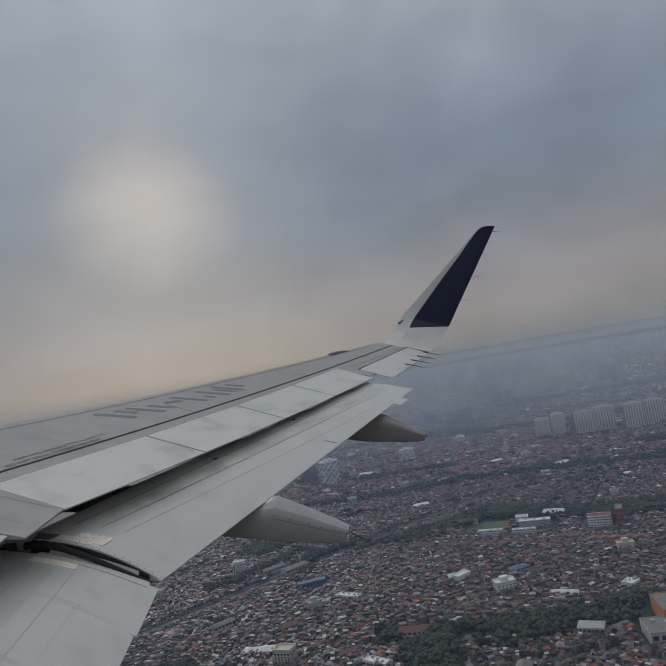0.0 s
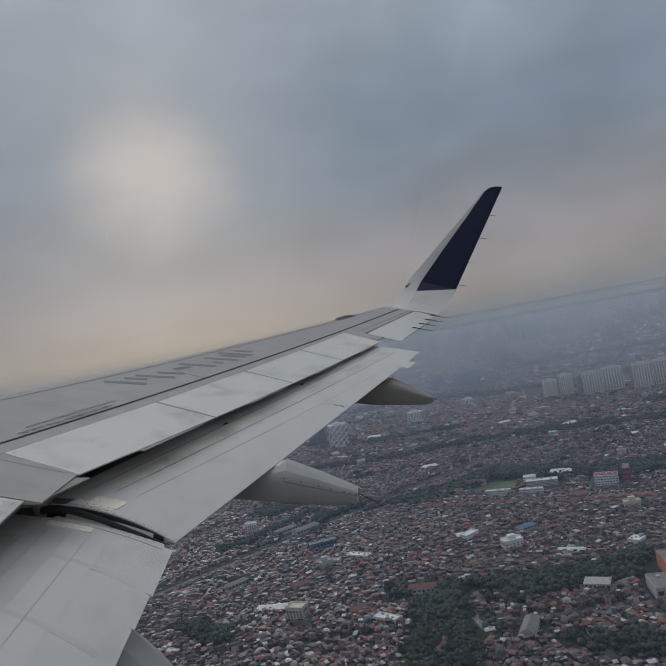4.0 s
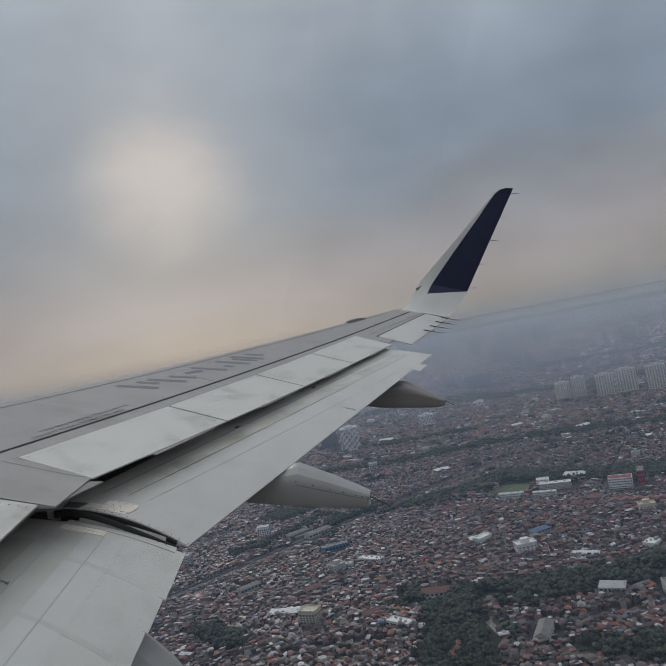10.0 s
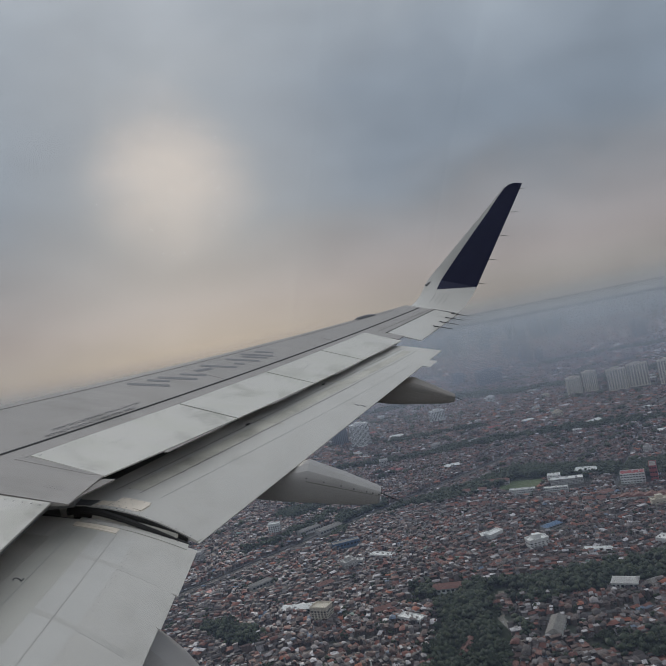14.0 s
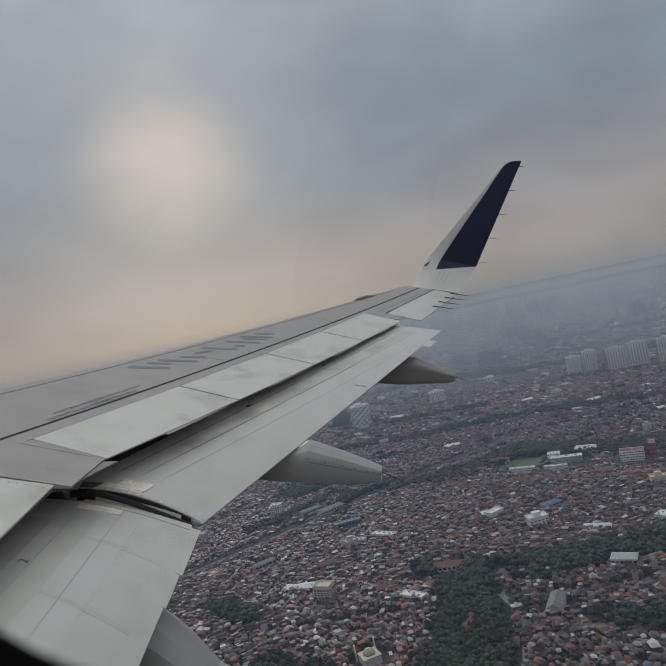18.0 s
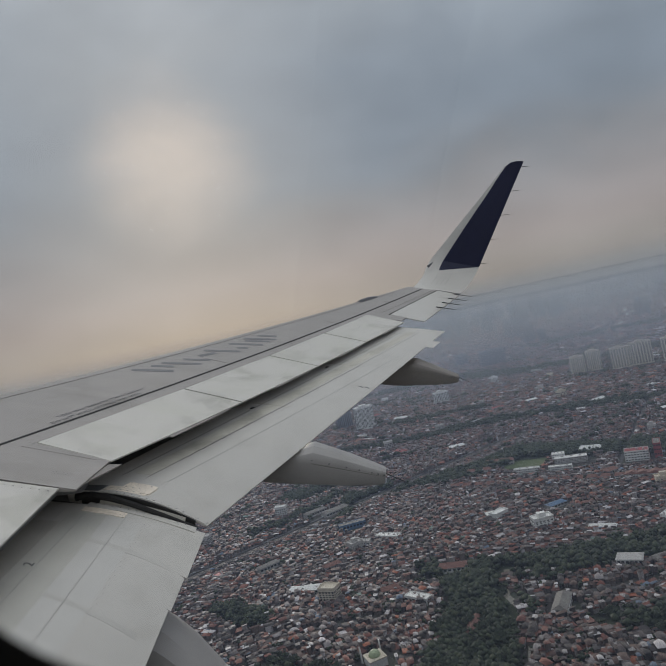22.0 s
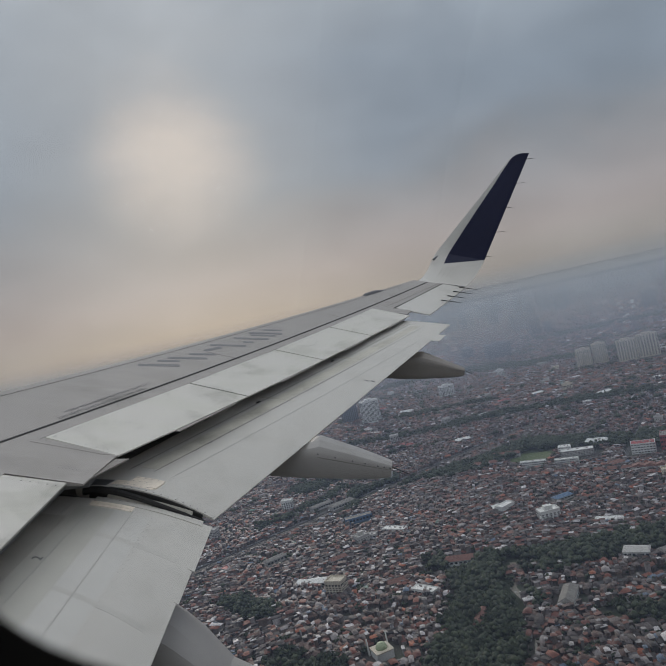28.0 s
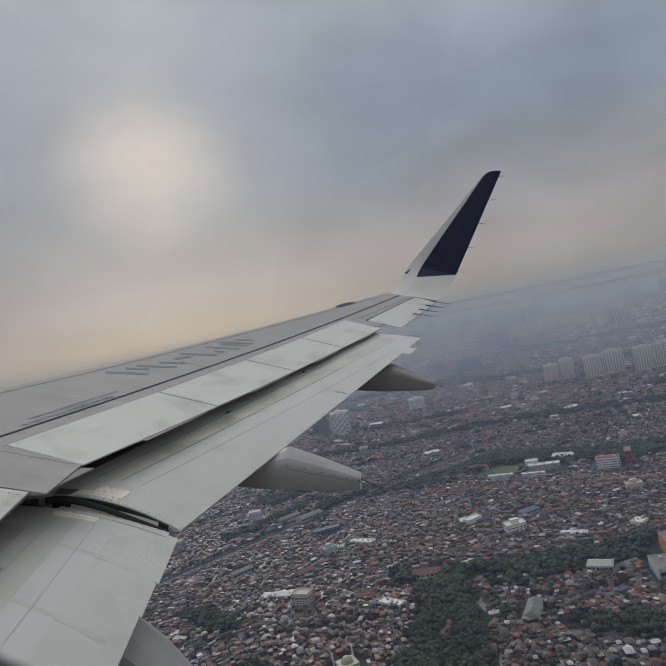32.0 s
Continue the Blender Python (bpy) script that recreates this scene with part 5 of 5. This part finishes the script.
# three towers in haze, dark blocks, far business towers
for x, y, w, h, turn in ((1517, 4817, 78, 132, 10), (1572, 4650, 80, 134, 12), (1720, 4958, 66, 143, 8)):
    tower(x, y, w, 45, h, turn, M_SLATE, "tall grey tower in a group of three, pale in haze", 5)
tower(935, 3200, 52, 40, 93, 6, M_SLATE, "dark grey tower standing alone in haze", 5)
tower(985, 3150, 30, 30, 60, 6, M_SLATE, "lower dark tower beside a taller one", 4)
tower(600, 2605, 98, 40, 60, 4, M_SLATE, "wide dark slab building in haze", 12, floors=10)
tower(515, 2800, 44, 40, 50, 4, M_SLATE, "dark grey block beside a wide slab", 5)
tower(275, 1956, 44, 20, 30, 8, M_WHITE, "white mid-rise building with window rows", 9, floors=7)
tower(476, 2102, 26, 18, 20, -12, M_WHITE, "small white mid-rise building", 6, floors=4)
r_far = random.Random(5)
for k in range(34):
    ang = radians(r_far.uniform(7.5, 17.5))
    D = r_far.uniform(4300, 7500)
    tower(D * math.sin(ang), D * math.cos(ang), r_far.uniform(35, 75), r_far.uniform(30, 55), r_far.uniform(70, 215), r_far.uniform(-20, 20), r_far.choice((M_SLATE, M_CONC, M_SLATE)),
          "distant high-rise of the business district in haze", 4, crown_box=k % 2 == 0)
for k in range(26):
    ang = radians(r_far.uniform(-26, 36))
    D = r_far.uniform(3500, 15000)
    tower(D * math.sin(ang), D * math.cos(ang), r_far.uniform(30, 90), r_far.uniform(30, 60), min(225, r_far.uniform(40, 110) * (0.6 + D / 12000)), r_far.uniform(-30, 30), r_far.choice((M_SLATE, M_CONC, M_TAN)),
          "distant tower on the hazy skyline", 4)
for x, y, w, h in ((-2000, 5480, 70, 158), (-1920, 5500, 90, 90), (3300, 5900, 42, 200), (3450, 6050, 42, 205)):
    tower(x, y, w, 80, h, 5, M_SLATE, "lone tower far off on the horizon", 4)
for k in range(46):
    ang = radians(r_far.uniform(-25, 35))
    D = r_far.uniform(700, 2400)
    x, y = D * math.sin(ang), D * math.cos(ang)
    if taken(np.array([x]), np.array([y]))[0]:
        continue
    tower(x, y, r_far.uniform(12, 26), r_far.uniform(10, 16), r_far.uniform(9, 20), r_far.uniform(-35, 35), r_far.choice((M_WHITE, M_CONC, M_TAN)), "pale mid-rise block among low houses", 5, floors=4, crown_box=k % 3 == 0)
for k in range(60):
    ang = radians(r_far.uniform(-25, 35))
    D = r_far.uniform(560, 2300)
    x, y = D * math.sin(ang), D * math.cos(ang)
    if taken(np.array([x]), np.array([y]))[0]:
        continue
    mat_, word = r_far.choice(((M_WHITE, "white"), (M_GREY_ROOF, "grey"), (M_TERRA, "terracotta"), (M_WHITE, "white"), (M_RED, "red"), (M_CONC, "pale")))
    hall(x, y, r_far.uniform(16, 38), r_far.uniform(10, 17), r_far.uniform(5, 9), r_far.uniform(-50, 50), r_far.choice((M_WHITE, M_CONC, M_TAN)), mat_, "long low hall with a " + word + " roof", r_far.choice((0, 2.5, 3)), 6)

# school grounds, pitch and white blocks
pitch = tagged(part("sports_field", strip_shape(along(236, 1106, 304, 1076, 4), 46, 0.8), M_GRASS, None), "green sports field among trees", "sports field", kind="structure")
hall(257, 1043, 40, 8, 6.5, -24, M_WHITE, M_WHITE, "white school block with dark window rows", 0, 11, bands=2)
hall(303, 1018, 36, 8, 6, -24, M_WHITE, M_WHITE, "white school block beside a sports field", 0, 11, bands=2)
hall(331, 1046, 50, 16, 9, -20, M_CONC, M_WHITE, "large white modern building with a curved roofline", 0, 12, bands=4)
hall(318, 1066, 20, 14, 13, -20, M_WHITE, M_WHITE, "white stair block of a modern building", 0, 5, bands=4)
hall(411, 985, 34, 20, 15, -26, M_WHITE, M_RED, "white and red building with a red roof", 0, 8, bands=4)
hall(436, 968, 10, 30, 26, -26, M_RED, M_GREY_ROOF, "narrow dark red tower wing", 0, 3, bands=4)
hall(232, 1120, 50, 12, 8, -22, M_CONC, M_TERRA, "school wing with a terracotta roof", 3.5, 8, bands=2)
hall(190, 1090, 40, 11, 8, -18, M_WHITE, M_TERRA, "low wing with a terracotta roof among trees", 3, 8, bands=2)
hall(375, 1075, 34, 14, 9, -30, M_WHITE, M_WHITE, "white gabled hall near the trees", 4, 6)
# terracotta terrace rows
for k in range(14):
    u = k / 13
    hall(140 + 212 * u, 1036 - 122 * u, 13.5, 10, 6, -30, M_WHITE, M_TERRA, "terracotta roofed terrace house in a row", 3.2, 2, "house", 2)
for k in range(5):
    hall(366 + 13 * k, 905 - 7 * k, 12, 22, 7, 58, M_WHITE, M_TERRA, "orange tiled hall with barrel roof", 4, 3)
# long roofs among the houses
hall(152, 593, 34, 13, 7, 62, M_WHITE, M_GREY_ROOF, "long hall with a brown-grey roof beside trees", 3.5, 8, bands=2)
hall(69, 589, 30, 11, 6, 68, M_TAN, M_TERRA, "long hall with an orange tiled roof", 3.2, 7)
hall(77, 728, 36, 14, 6, -14, M_WHITE, M_TERRA, "wide house with a terracotta hipped roof", 4, 7)
hall(-33, 956, 40, 14, 8, 8, M_BLUE, M_GREY_ROOF, "blue walled warehouse near the railway", 0, 8, bands=1)
hall(-58, 1050, 44, 18, 7, 32, M_CONC, M_GREY_ROOF, "grey warehouse with a shallow roof", 2.5, 8)
hall(-92, 1066, 38, 14, 7, 30, M_CONC, M_GREY_ROOF, "long grey shed beside the railway", 2, 8)
hall(240, 860, 26, 13, 5, 20, M_CONC, M_BLUE, "shed with a blue sheet roof", 2, 5)
hall(-150, 860, 30, 12, 7, 34, M_CONC, M_GREY_ROOF, "long pale shed by the railway", 2, 6)
hall(430, 760, 34, 24, 9, 14, M_CONC, M_RED, "hall with a pink-red sheet roof", 4, 6)
# orange market building with a roof car park
hall(345, 640, 70, 44, 18, -12, M_ORANGE, M_GREY_ROOF, "orange shopping building with slit windows and a stained flat roof", 0, 3, bands=5)
hall(363, 664, 26, 20, 23, -12, M_RED, M_RED, "red pitched roof hall on a shopping building", 4, 3)
hall(300, 612, 40, 34, 12, -12, M_CONC, M_GREY_ROOF, "pale grey annex of a shopping building", 0, 5)
# mosque with a green dome
mosque = tagged(new("mosque"), "small pale mosque with a green dome", "mosque")
part("wall", box(-8, 8, -8, 8, -2, 7), M_WHITE, mosque)
part("parapet", box(-8.5, 8.5, -8.5, 8.5, 7, 7.9), M_TAN, mosque)
rings = []
for k in range(9):
    a = math.pi / 2 * k / 8
    rings.append([(5.4 * math.cos(a) * math.cos(b * math.pi / 10) + 1e-4 * math.cos(b), 5.4 * math.cos(a) * math.sin(b * math.pi / 10), 8 + 5.2 * math.sin(a)) for b in range(20)])
part("dome", loft(rings), material("pale_green_dome", (0.30, 0.36, 0.22), 0.5, vary=0.2, size=3.0), mosque, "pale green dome", True)
part("finial", rod((0, 0, 13), (0, 0, 15), 0.15, 0.05), M_RAIL, mosque)
for sx in (-1, 1):
    part("minaret", rod((sx * 9.5, 9.5, -2), (sx * 9.5, 9.5, 15), 0.9, 0.7, 10), M_WHITE, mosque)
place(mosque, -25, 568, 20)


# cars on the service road and streets
def car_shape():
    side = [(-2.1, 0.3), (2.1, 0.3), (2.1, 0.85), (1.1, 0.95), (0.6, 1.45), (-1.1, 1.45), (-1.6, 0.95), (-2.1, 0.9)]
    return loft([[(x, -0.85, z) for x, z in side], [(x, 0.85, z) for x, z in side]])


body_mesh = fix_normals(mesh("body", *car_shape(), material("car_body_paint", (0.4, 0.4, 0.4), 0.35, vary=0.1, size=2.0, islands=False,
                                                        random_stops=[(0.0, (0.62, 0.62, 0.62)), (0.4, (0.04, 0.04, 0.045)), (0.65, (0.25, 0.25, 0.26)), (0.9, (0.3, 0.03, 0.03))])))
glass_mesh = fix_normals(mesh("glazing", *box(-1.35, 0.85, -0.87, 0.87, 1.0, 1.34), M_WINDOW))
wheel_mesh = fix_normals(mesh("wheel", *rod((0, -0.1, 0), (0, 0.1, 0), 0.33, 0.33, 12), M_DARK))
for k in range(46):
    u = r_far.random()
    if k % 3:
        lane = r_far.choice((-1.8, 1.8))
        x, y, zz, ang = -628 + 950 * u - lane * 0.58, 645 + 686 * u + lane * 0.81, 0.95, math.degrees(math.atan2(686, 950))
    else:
        x0, y0, x1, y1, w_ = ROADS[r_far.choice((0, 1, 3, 4, 6))]
        x, y, zz, ang = x0 + (x1 - x0) * u, y0 + (y1 - y0) * u, 0.25 + 0.004 * w_, math.degrees(math.atan2(y1 - y0, x1 - x0))
    auto = tagged(new("car"), "small car driving on a street, seen from far above", "car", "cars on the streets")
    auto.matrix_world = pose(x, y, zz, 0, 0, ang + r_far.choice((0, 180)))
    put("body", body_mesh, auto)
    put("glazing", glass_mesh, auto)
    for wx_ in (-1.3, 1.3):
        for wy_ in (-0.78, 0.78):
            ob = put("wheel", wheel_mesh, auto)
            ob.location = (wx_, wy_, 0.33)
